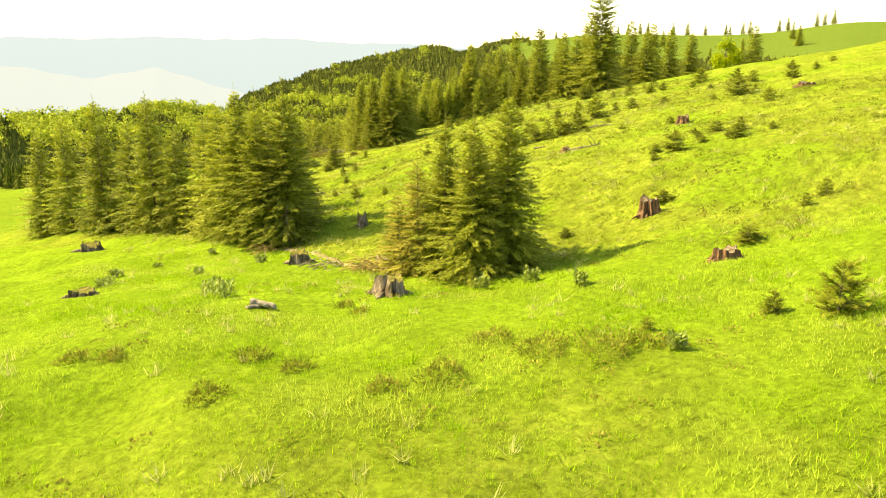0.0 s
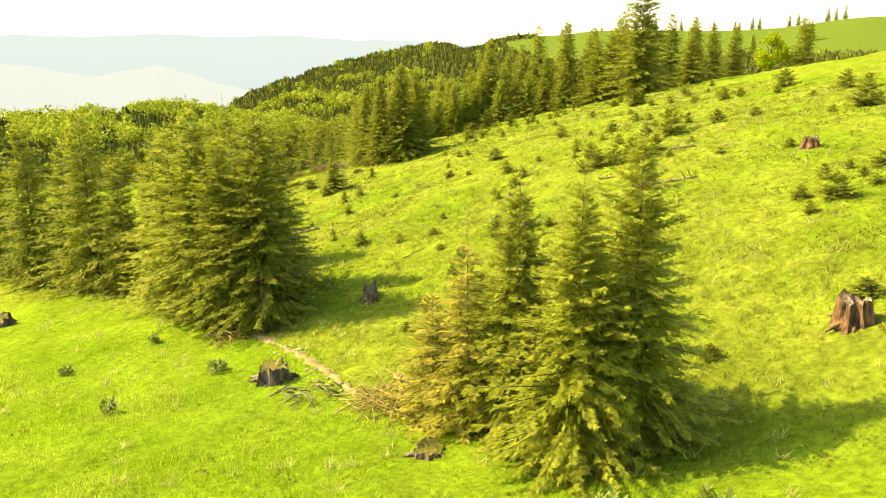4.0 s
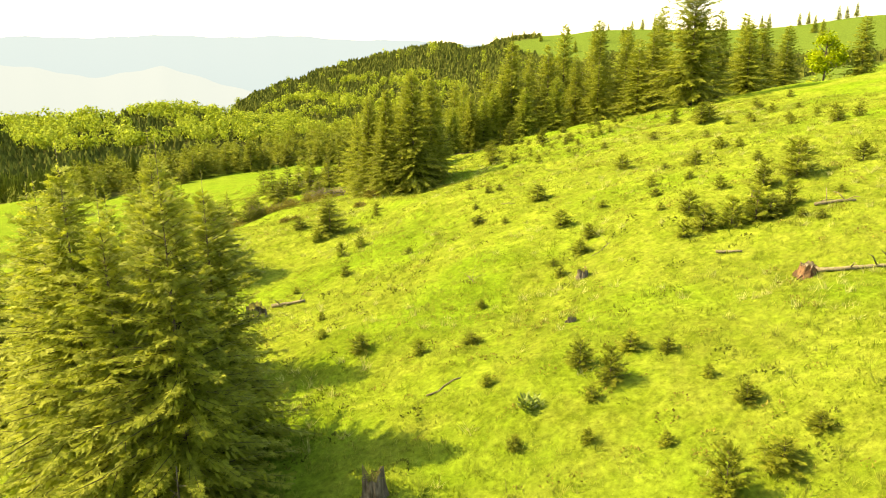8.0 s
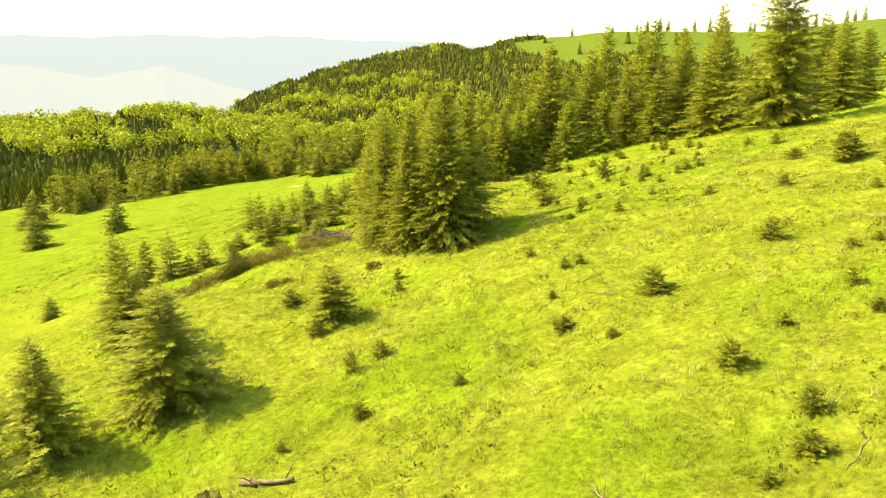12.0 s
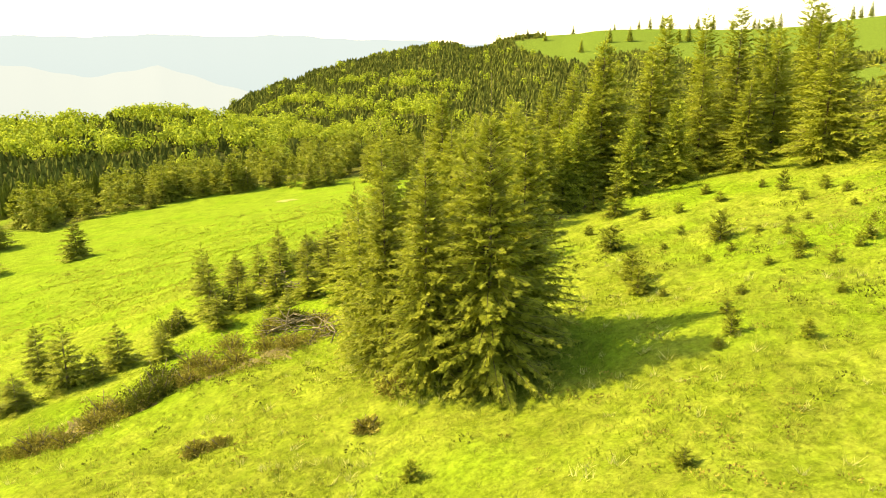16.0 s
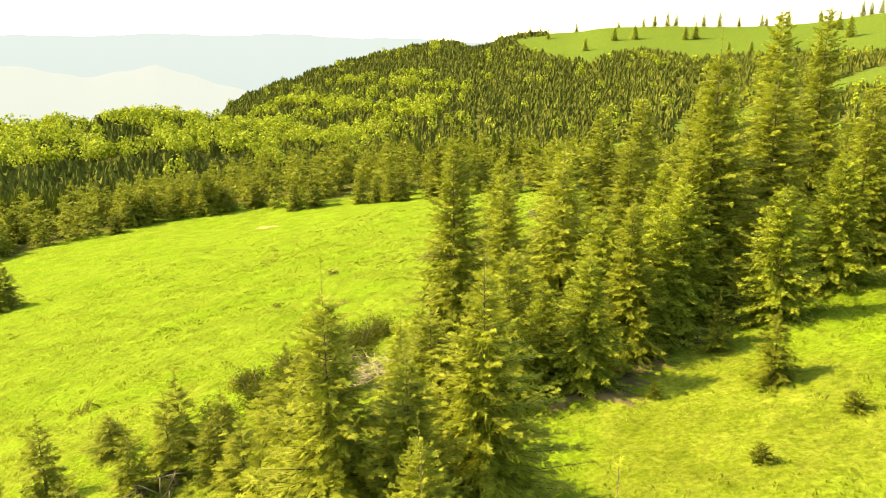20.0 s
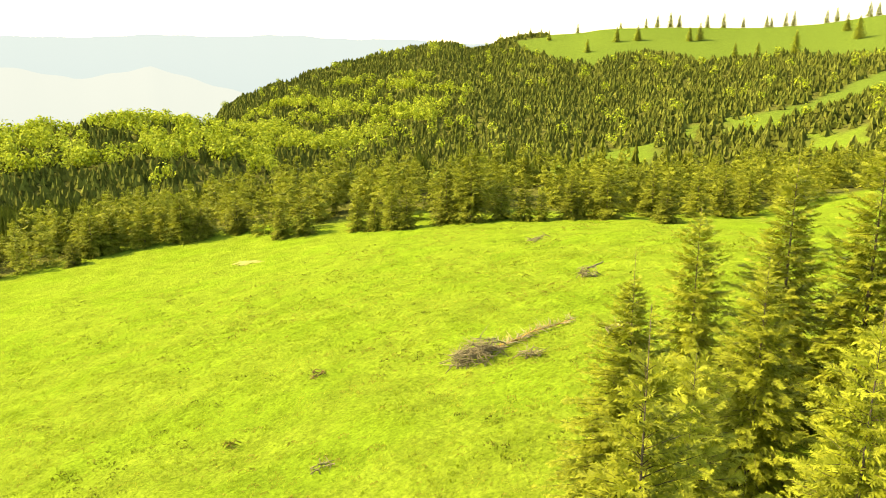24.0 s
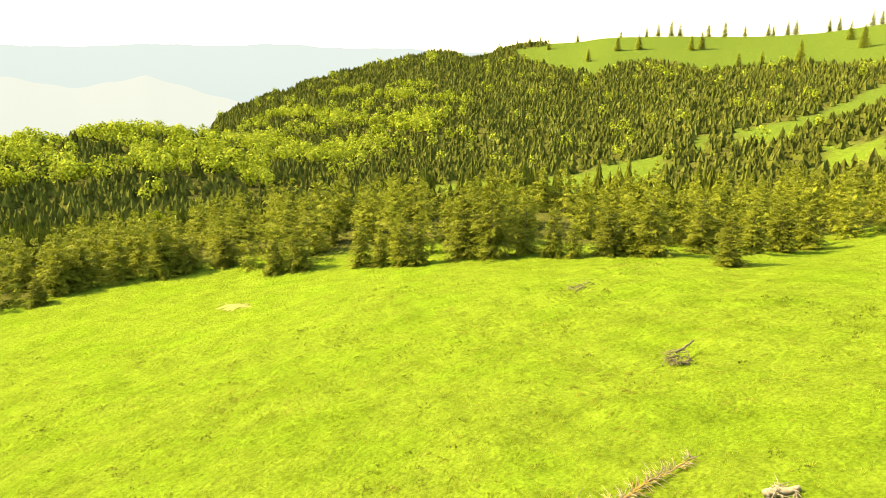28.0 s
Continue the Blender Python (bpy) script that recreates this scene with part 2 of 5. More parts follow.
MOUNDS = [(-5, 22, 7, 0.77), (4, 28, 6, -1.41), (-2, 38, 7, -1.39), (-5, 55, 7, -1.19), (-8, 95, 8, 0.81),
          (14, 50, 9, -0.21), (1, 5, 7, -0.28), (10, 31, 6, -0.25), (-16, 188, 14, -0.56),
          (-48, 110, 25, -1.07), (-25, 20, 14, 0.62), (-54, 185, 18, 0.57)]
# the wider land round (0, 100): by bearing in degrees, height at these ranges
RANGES = [60, 120, 200, 300, 450, 650, 900, 1200, 2200]
LAND = {
    -180: (2, 4, 6, 8, 10, 10, 10, 10, 10), -120: (-8, -14, -20, -30, -40, -50, -60, -60, -60),
    -60: (-14, -24, -34, -46, -50, -85, -150, -240, -330), -26: (-16, -24, -36, -42, -29, -75, -170, -260, -330),
    -18: (-16, -22, -36, -42, -27, -70, -150, -260, -330), -13: (-15, -20, -37, -44, -31, -58, -78, -200, -300),
    -11: (-15, -19, -37, -46, -36, -50, -45, -170, -250), -9.7: (-14, -19, -38, -48, -41, -45, -33, -140, -180),
    -7: (-14, -18, -38, -50, -45, -37, -22, -110, -130), -4.3: (-13, -17, -38, -51, -46, -31, -10, -90, -130),
    -1.8: (-12, -16, -38, -50, -45, -26, 1, -70, -130), 0.8: (-12, -16, -38, -50, -43, -21, 11, -60, -130),
    3: (-11, -15, -38, -49, -41, -17, 19, -40, -130), 5: (-11, -15, -38, -49, -40, -14, 24, -30, -130),
    6: (-11, -15, -38, -48, -39, -13, 22, -20, -130), 7.3: (-10, -14, -38, -48, -38, -13, 14, -10, -120),
    8.5: (-10, -14, -38, -47, -37, -12, 15, 0, -120), 9.8: (-9, -14, -38, -47, -36, -12, 23, 4, -110),
    11.4: (-9, -14, -38, -47, -36, -12, 27, 8, -100), 14: (-8, -13, -38, -46, -33, -10, 31, 14, -80), 18: (-7, -13, -38, -45, -30, -7, 37, 28, -60),
    25: (-4, -12, -36, -42, -25, -2, 36, 30, -30), 31: (-1, -11, -32, -36, -19, 0, 36, 32, -20),
    38: (2, -9, -26, -26, -10, 8, 46, 46, 0), 60: (9, 6, 4, 8, 16, 26, 44, 50, 40), 120: (14, 18, 22, 26, 30, 36, 40, 40, 40),
    180: (2, 4, 6, 8, 10, 10, 10, 10, 10)}
BEARINGS = np.array(list(LAND), float)
LAND_Z = np.array(list(LAND.values()), float)


def far_land(x, y):
    r = np.hypot(x, y - 100)
    a = np.degrees(np.arctan2(x, y - 100))
    j = np.clip(np.searchsorted(BEARINGS, a) - 1, 0, len(BEARINGS) - 2)
    f = smooth(0, 1, (a - BEARINGS[j]) / (BEARINGS[j + 1] - BEARINGS[j]))
    rr = np.array(RANGES, float)
    k = np.clip(np.searchsorted(rr, r) - 1, 0, len(rr) - 2)
    g = np.clip((r - rr[k]) / (rr[k + 1] - rr[k]), 0, 1)
    z0 = LAND_Z[j, k] * (1 - f) + LAND_Z[j + 1, k] * f
    z1 = LAND_Z[j, k + 1] * (1 - f) + LAND_Z[j + 1, k + 1] * f
    return z0 * (1 - g) + z1 * g + 2.0 * np.sin(x / 37) * np.sin(y / 43) * smooth(150, 400, r)


def lump(x, y, size, seed):
    """Smooth uneven relief, -1 to 1, of about that size in metres."""
    x, y = x / size + 0.37 * y / size, y / size
    i, j = np.floor(x), np.floor(y)
    u, v = x - i, y - j
    u, v = u * u * (3 - 2 * u), v * v * (3 - 2 * v)

    def at(a, b):
        q = np.sin(a * 127.1 + b * 311.7 + seed * 74.7) * 43758.5453
        return 2 * (q - np.floor(q)) - 1
    return (at(i, j) * (1 - u) + at(i + 1, j) * u) * (1 - v) + (at(i, j + 1) * (1 - u) + at(i + 1, j + 1) * u) * v


def height(x, y):
    x, y = np.asarray(x, float), np.asarray(y, float)
    u, v = np.clip(x, -60, 50) / 30, (np.clip(y, -25, 215) - 90) / 60
    z = (-2.388 + 6.774 * u - 5.823 * v - 0.345 * u * u - 0.735 * u * v - 2.51 * v * v - 0.38 * u ** 3
         - 0.546 * u * u * v - 1.589 * u * v * v + 0.391 * v ** 3 + 0.411 * v ** 4 + 0.42 * u * v ** 3)
    for a, b, s, h in MOUNDS:
        z = z + h * np.exp(-((x - a) ** 2 + (y - b) ** 2) / (2 * s * s))
    out = np.hypot(np.maximum(np.maximum(-50 - x, x - 42), 0), np.maximum(np.maximum(-20 - y, y - 196), 0))
    w = smooth(0, 60, out)
    z = z * (1 - w) + far_land(x, y) * w
    near = 1 - smooth(150, 260, np.hypot(x, y - 80))
    z = z + near * (0.09 * lump(x, y, 1.15, 1) + 0.10 * lump(x, y, 2.1, 2) + 0.14 * lump(x, y, 4.7, 3) + 0.10 * np.sin(x * 0.63 + 2) * np.sin(y * 0.55 + 0.7 * np.sin(x * 0.4)))
    return z


def gully(x):
    """The line where the lush meadow meets the rough slope."""
    return np.interp(x, [-30, -12, -3.6, -0.2, 3.6, 8, 12, 20], [52, 46, 38.5, 32, 27.2, 25, 23.8, 22])


def hz(x, y):
    return float(height(x, y))


def link_mesh(name, verts, faces, material, parent=None, label="", flat=True):
    me = bpy.data.meshes.new(name)
    me.from_pydata(np.asarray(verts).tolist(), [], faces.tolist() if isinstance(faces, np.ndarray) else faces)
    me.materials.append(material)
    if not flat:
        me.shade_smooth()
    ob = new(name, me)
    ob.parent = parent
    if label:
        ob["label"] = label
    return ob


def part(name, bm, material, parent, label="", flat=False):
    me = bpy.data.meshes.new(name)
    bm.to_mesh(me)
    bm.free()
    me.materials.append(material)
    if not flat:
        me.shade_smooth()
    ob = new(name, me)
    ob.parent = parent
    if label:
        ob["label"] = label
    return ob


def give(ob, name, values):
    """A number for each vertex, for the material to read."""
    ob.data.attributes.new(name, "FLOAT", "POINT").data.foreach_set("value", np.ascontiguousarray(values, dtype=np.float32))
    return ob


# where the hills are wooded, by bearing and range from (0, 100)
def bearing(x, y):
    return np.degrees(np.arctan2(x, y - 100)), np.hypot(x, y - 100)


def cleared(a, r):
    """Open pasture on the far hill: the bald top and the grassy lanes below it."""
    wob = 7 * np.sin(a * 4.1) + 5 * np.sin(a * 9.3 + 1)
    top = (a > 10.6) & (r < np.interp(a, [10.6, 13, 15], [880, 885, 2000])) & (
        r > np.interp(a, [10.6, 11.1, 12.6, 14.2, 16.7, 18.3, 20.3, 22.3, 24.6, 26.1, 31.5, 33.8, 38], [860, 831, 778, 714, 672, 723, 741, 723, 670, 689, 688, 666, 640]) + wob)
    lane = (a > 0.5) & (a < 9.5) & (np.abs(r - 340 - wob * 0.4) < 14)
    lane |= (a > 10.4) & (a < 21.8) & (np.abs(r - np.interp(a, [11.4, 14.4, 17.8, 21.3], [322, 330, 341, 352]) - wob * 0.3) < 23)
    lane |= (a > 23.6) & (a < 24.8) & (np.abs(r - 388) < 18)
    lane |= (a > 26.4) & (np.abs(r - np.interp(a, [27.6, 30, 32.8, 35, 38], [395, 405, 448, 486, 515]) - wob * 0.4) < np.interp(a, [26.4, 32, 35, 38], [19, 24, 38, 50]))
    lane |= (a > 32.2) & (a < 36) & (np.abs(r - 340 - wob * 0.5) < 20)
    return top | lane


def wood_edge(x):
    return np.interp(x, [-75, -58, -44, -20, 0, 15, 30, 45, 70], [160, 184, 200, 200, 194, 188, 183, 184, 190])


def wooded(x, y):
    a, r = bearing(x, y)
    return ~cleared(a, r) & (y > wood_edge(x)) & (r < 985) & (a > -36) & (a < 44)


# one sheet of ground out to the horizon
def steps(lo, hi, fine_lo, fine_hi, fine, held):
    """Grid lines: fine in the middle, widening to 9 m, held there as far as the wooded hills, then widening to the horizon."""
    lines = list(np.arange(fine_lo, fine_hi + 1e-6, fine))
    for way, edge, stop, keep in ((-1, fine_lo, lo, held[0]), (1, fine_hi, hi, held[1])):
        a, d, more = edge, fine, []
        while (a - stop) * way < 0:
            d = d * 1.12 if d < 9 or (a - keep) * way > 0 else d
            a += d * way
            more.append(a)
        lines = more[::-1] + lines if way < 0 else lines + more
    return np.array(lines)


gx, gy = steps(-3500, 3500, -22, 32, 0.36, (-330, 560)), steps(-2500, 4000, 2, 150, 0.4, (-20, 1050))
XX, YY = np.meshgrid(gx, gy)
gv = np.stack([XX, YY, height(XX, YY)], -1).reshape(-1, 3)
ids = np.arange(len(gx) * len(gy)).reshape(len(gy), len(gx))
gf = np.stack([ids[:-1, :-1], ids[:-1, 1:], ids[1:, 1:], ids[1:, :-1]], -1).reshape(-1, 4)
ground = tagged(link_mesh("ground", gv, gf, M_TURF, flat=False), "sunlit yellow-green alpine meadow over rolling hillsides", "ground", kind="structure")
give(ground, "rough", np.maximum(smooth(-1.2, 1.8, gv[:, 1] - gully(gv[:, 0]) + lump(gv[:, 0], gv[:, 1], 2.5, 9)), 0.75 - 0.75 * smooth(13, 21, gv[:, 1] + 2 * lump(gv[:, 0], gv[:, 1], 3, 8))))
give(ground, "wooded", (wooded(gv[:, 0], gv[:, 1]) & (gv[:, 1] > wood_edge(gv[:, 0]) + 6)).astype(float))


# conifers
def kites(root, way, side, length, width):
    """Small pointed blades, four corners each."""
    n = len(root)
    tip = root + way * length[:, None]
    mid = root + way * (length * 0.45)[:, None]
    v = np.stack([root, mid + side * (width / 2)[:, None], tip, mid - side * (width / 2)[:, None]], 1).reshape(-1, 3)
    return v, np.arange(4 * n).reshape(n, 4)


def unit(v):
    return v / np.maximum(np.linalg.norm(v, axis=-1, keepdims=True), 1e-9)


def fronds(root, way, up, length, width, n, rng, fresh, sag=0.12):
    """Feathered spruce twigs: a bent axis with narrow pointed shoots to both sides, 3n triangles each."""
    m = len(root)
    side = unit(np.cross(way, up))
    nrm = np.cross(side, way)
    k = np.arange(n + 1) / n

    def axis(q):
        return root[:, None] + way[:, None] * (q[None, :, None] * length[:, None, None]) - (sag * (q ** 2)[None, :, None] * length[:, None, None]) * np.array([0, 0, 1.0])
    # the axis itself is a thin ribbon, from which the shoots grow
    rib = side[:, None] * (width * 0.10)[:, None, None]
    lo, hi = axis(k) - rib, axis(k) + rib
    prof = np.sin(np.pi * (0.25 + 0.62 * (np.arange(n) + 0.5) / n)) ** 0.8
    mid = axis(k[1:]) + way[:, None] * (length / n * 0.35)[:, None, None]
    w = (width[:, None] * prof)[:, :, None] * rng.uniform(0.65, 1.25, (m, n, 1))
    dip = nrm[:, None] * (width[:, None, None] * rng.uniform(-0.45, 0.2, (m, n, 1)))
    left, right = mid + side[:, None] * w + dip, mid - side[:, None] * w * rng.uniform(0.75, 1.2, (m, n, 1)) + dip
    v = np.concatenate([lo, hi, left, right], 1).reshape(-1, 3)
    i, c = np.arange(n), n + 1
    tri = np.vstack([np.stack([c + i, c + i + 1, 2 * c + i], -1), np.stack([i + 1, i, 2 * c + n + i], -1), np.stack([i, c + i, i + 1], -1)])
    f = (tri[None] + (np.arange(m) * (2 * c + 2 * n))[:, None, None]).reshape(-1, 3)
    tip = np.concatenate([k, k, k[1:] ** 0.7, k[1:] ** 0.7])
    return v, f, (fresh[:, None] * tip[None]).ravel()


def conifer_crown(rng, h, r, whorls, per, gap, frond, fan=0.42, n=5, low=0.03, ragged=0.3, power=0.8, droop=0.35, leader=0.0, young=0.5, sag=0.12, lift=0.0):
    """Twigs and boughs of a spruce of height h and skirt radius r; gap and frond: spacing and length of the twigs in metres."""
    P, W, U, L_, F = [], [], [], [], []
    limbs = []
    ph = rng.random(4) * 6.28
    for i in range(whorls):
        z = low + (0.97 - low) * (i + 0.5) / whorls
        base = r * ((1 - z) ** power * (0.74 + 0.26 * min(1, (z - low) / 0.12))) * rng.uniform(0.9, 1.2) + 0.06 * r * (1 - z)
        cnt = max(4, int(round(per * (0.55 + 0.45 * (1 - z)))))
        for a in rng.random() * 6.28 + np.arange(cnt) * 6.283 / cnt + rng.normal(0, 0.3, cnt):
            L = base * (1 + 0.10 * math.sin(a + ph[0]) + 0.09 * math.sin(2 * a + 9 * z + ph[1])) * (1 - ragged * rng.random() ** 1.6)
            L = max(L, 0.06 * r)
            z0 = (z + rng.uniform(-0.7, 0.7) / whorls) * h
            e0 = lift - 0.06 + 0.95 * z ** 1.4 + rng.normal(0, 0.10)
            dr = droop * (1 - 0.7 * z)
            rise = lambda q: L * (e0 * q - dr * q * q + 0.55 * dr * q ** 3)
            twist = rng.normal(0, 0.12)
            pairs = max(2, int(L * 0.86 / gap))
            s = np.concatenate([0.14 + 0.86 * (np.arange(pairs) + rng.random(pairs) * 0.7) / pairs] * 2 + [np.array([0.97])])
            hand = np.concatenate([np.ones(pairs), -np.ones(pairs), [0.0]])
            k = len(s)
            az = a + twist * s
            p = np.stack([np.cos(az) * s * L, np.sin(az) * s * L, z0 + rise(s)], -1)
            slope = e0 - 2 * dr * s + 1.65 * dr * s * s
            yaw = az + hand * (0.95 - 0.4 * s + rng.normal(0, 0.16, k))
            w = unit(np.stack([np.cos(yaw), np.sin(yaw), slope * 0.8 - 0.16 * np.abs(hand) * (1 - z) + rng.normal(0.05, 0.3, k)], -1))
            ln = np.minimum(frond, 0.6 * L + 0.3 * frond) * (1.12 - 0.5 * s) * rng.uniform(0.7, 1.2, k)
            P.append(p), W.append(w), L_.append(ln)
            U.append(unit(np.array([0, 0, 1.0]) + rng.normal(0, 0.4, (k, 3)) + 0.35 * np.stack([np.cos(az), np.sin(az), 0 * az], -1)))
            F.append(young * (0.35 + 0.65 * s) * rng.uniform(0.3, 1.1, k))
            limbs.append(((0, 0, z0), (math.cos(a + twist * 0.5) * L * 0.5, math.sin(a + twist * 0.5) * L * 0.5, z0 + rise(0.5)),
                          (math.cos(a + twist) * L, math.sin(a + twist) * L, z0 + rise(1.0)), 0.006 * L + 0.004))
    # the leading shoot with its short brush of needles
    k = max(8, int(10 * (1 + 8 * leader)))
    z = np.linspace(0.93, 1.0 + leader, k) * h
    a = rng.random(k) * 6.28
    P.append(np.stack([0 * z, 0 * z, z], -1)), U.append(unit(rng.normal(0, 1, (k, 3))))
    W.append(unit(np.stack([np.cos(a), np.sin(a), rng.uniform(0.7, 2.2, k)], -1)))
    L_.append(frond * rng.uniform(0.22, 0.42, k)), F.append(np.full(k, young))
    P, W, U, L_, F = [np.concatenate(q) for q in (P, W, U, L_, F)]
    return fronds(P, W, U, L_, L_ * fan * rng.uniform(0.75, 1.2, len(L_)), n, rng, F, sag), limbs


def bough_mesh(limbs, h, r, rng, inner, low, power, size):
    """The bare brown boughs, three-sided, and the dead twigs inside the crown."""
    v, f = [], []
    for p0, p1, p2, t in limbs:
        b = len(v)
        for p, q in ((p0, 1.0), (p1, 0.7), (p2, 0.12)):
            v += [(p[0], p[1], p[2] + t * q), (p[0] - t * q * 0.8, p[1] + t * q * 0.5, p[2] - t * q * 0.6), (p[0] + t * q * 0.8, p[1] - t * q * 0.5, p[2] - t * q * 0.6)]
        for j in (0, 3):
            for i in range(3):
                f.append((b + j + i, b + j + (i + 1) % 3, b + j + 3 + (i + 1) % 3, b + j + 3 + i))
    z = low + 0.02 + (0.80 - low) * rng.random(inner) ** 1.1
    a = rng.random(inner) * 6.28
    q = r * (1 - z) ** power * (0.06 + 0.56 * rng.random(inner))
    w = unit(np.stack([np.cos(a), np.sin(a), rng.normal(-0.7, 0.5, inner)], -1))
    s = size * r * (0.3 + 0.7 * (1 - z))
    kv, kf = kites(np.stack([np.cos(a) * q, np.sin(a) * q, z * h], -1), w, unit(np.cross(w, rng.normal(0, 1, (inner, 3)))), s, s * 0.28)
    return np.vstack([np.array(v), kv]), kf + len(v), np.array(f)


def tube(path, radii, sides=7):
    bm = bmesh.new()
    rings = []
    for k, (p, rad) in enumerate(zip(path, radii)):
        p = Vector(p)
        d = Vector(path[min(k + 1, len(path) - 1)]) - Vector(path[max(k - 1, 0)])
        q = d.to_track_quat("Z", "Y")
        rings.append([bm.verts.new(p + q @ Vector((rad * math.cos(6.2832 * i / sides), rad * math.sin(6.2832 * i / sides), 0))) for i in range(sides)])
    for a, b in zip(rings, rings[1:]):
        for i in range(sides):
            bm.faces.new((a[i], a[(i + 1) % sides], b[(i + 1) % sides], b[i]))
    bm.faces.new(rings[0][::-1])
    bm.faces.new(rings[-1])
    return bm


def make_conifer(name, seed, h, r, material, whorls, per, gap, frond, label, category, group="", bare=0.0, leader=0.0, inner=2000, power=0.8, size=0.13, **kw):
    rng = np.random.default_rng(seed)
    tree = new(name)
    pts = [(0, 0, h * k * (1.0 + leader * (k == 1)) - 0.25 * (k == 0)) for k in (0, 0.15, 0.4, 0.7, 0.93, 1.0)]
    base = 0.012 * h + 0.012
    part("trunk", tube(pts, [base * 1.4, base * 0.9, base * 0.5, base * 0.2, base * 0.06, base * 0.03]), M_BARK, tree, "grey-brown bark")
    (v, f, tip), limbs = conifer_crown(rng, h, r, whorls, per, gap, frond, low=0.03 + bare, leader=leader, power=power, **kw)
    inner_v, inner_f, bough_f = bough_mesh(limbs, h, r, rng, inner, 0.03 + bare, power, size)
    crown = link_mesh("crown", np.vstack([v, inner_v]), f.tolist() + (inner_f + len(v)).tolist() + (bough_f + len(v)).tolist(), material, tree)
    crown.data.materials.append(M_BOUGH)
    crown.data.polygons.foreach_set("material_index", np.repeat([0, 1], [len(f) + len(inner_f), len(bough_f)]).astype(np.int32))
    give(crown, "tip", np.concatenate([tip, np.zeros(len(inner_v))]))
    return tagged(tree, label, category, group)


PROTO = {}


def place(key, x, y, h, r, turn=0.0, label="", group="", sink=0.05):
    """A copy of a model conifer, brought to height h and skirt radius r."""
    ob, h0, r0 = PROTO[key]
    made = copy_thing(ob, pose(x, y, hz(x, y) - sink, 0, 0, turn) @ Matrix.Diagonal((r / r0 / ob.scale.x, r / r0 / ob.scale.y, h / h0 / ob.scale.z, 1)))
    if label:
        made["label"] = label
    if group:
        made["group"] = group
    return made


def model(key, *args, **kw):
    ob = make_conifer(*args, **kw)
    PROTO[key] = (ob, args[2], args[3])
    return ob


SPRUCE_LABEL = "dense dark green spruce standing in the meadow grass"
for k in range(3):
    model(f"fine{k}", "spruce_tree", 20 + k, 6.5, 2.0, M_NEEDLE, 48, 10, 0.085, 0.2, SPRUCE_LABEL, "tree", "spruces on the meadow", n=4, fan=0.42, ragged=0.42, power=(0.86, 0.76, 0.9)[k], leader=(0.09, 0.12, 0.06)[k])
for k in range(4):
    model(f"big{k}", "spruce_tree", 10 + k, 7.0, 2.0, M_NEEDLE, 36, 8, 0.125, 0.29, SPRUCE_LABEL, "tree", "spruces on the meadow", n=4, fan=0.38, ragged=0.40, power=(0.7, 0.85, 0.75, 0.8)[k], leader=0.04)
for k in range(3):
    model(f"tall{k}", "spruce_tree", 30 + k, 10.0, 2.2, M_NEEDLE, 50, 8, 0.135, 0.31, "tall narrow spruce in the row on the slope", "tree", "tall spruces on the slope", n=4, fan=0.38, bare=0.03, ragged=0.45, power=0.75, leader=0.02)
model("old", "spruce_tree", 48, 11.0, 3.2, M_NEEDLE, 46, 10, 0.17, 0.40, "tall broad old spruce with a dense irregular crown", "tree", "tall spruces on the slope", n=4, fan=0.38, bare=0.02, ragged=0.55, power=0.5, droop=0.5, inner=1200)
model("dry", "young_spruce", 40, 4.5, 1.2, M_NEEDLE_DRY, 30, 7, 0.09, 0.2, "young spruce with yellowed thinning needles", "tree", "spruces on the meadow", ragged=0.55, leader=0.14, fan=0.34)
model("lush", "spruce_tree", 45, 5.0, 1.8, M_LUSH, 36, 9, 0.09, 0.23, "spruce with bright fresh yellow-green growth", "tree", "tall spruces on the slope", n=5, fan=0.4, ragged=0.45, power=0.8, leader=0.1, young=1.0)
for k in range(3):
    model(f"mid{k}", "young_spruce", 50 + k, 3.0, 0.9, M_SAPLING, 15, 7, 0.11, 0.26, "young spruce with loose green branches in the grass", "tree", "young spruces along the gully", ragged=0.55, power=0.85, leader=0.12, inner=200)
for k in range(4):
    model(f"sap{k}", "spruce_sapling", 60 + k, 0.9, 0.5, M_SAPLING, 9, 8, 0.075, 0.17, "small bushy spruce sapling in the grass", "sapling", "saplings on the slope", n=4, ragged=0.5, power=0.6, leader=0.1, inner=60, droop=0.15, lift=0.4)
for k in range(3):
    model(f"edge{k}", "spruce_tree", 70 + k, 6.0, 1.9, M_WOOD_NEEDLE, 18, 8, 0.24, 0.55, "spruce at the edge of the forest", "tree", "spruces along the forest edge", n=3, power=0.9, ragged=0.25, inner=200, size=0.3)

used = set()


def spot(key, *args, **kw):
    """Put a model itself at its first place, and copies at the others."""
    if key in used:
        return place(key, *args, **kw)
    used.add(key)
    ob, h0, r0 = PROTO[key]
    x, y, h, r = args
    ob.matrix_basis = pose(x, y, hz(x, y) - 0.05, 0, 0, kw.get("turn", 0)) @ Matrix.Diagonal((r / r0, r / r0, h / h0, 1))
    PROTO[key] = (ob, h0, r0)
    return ob


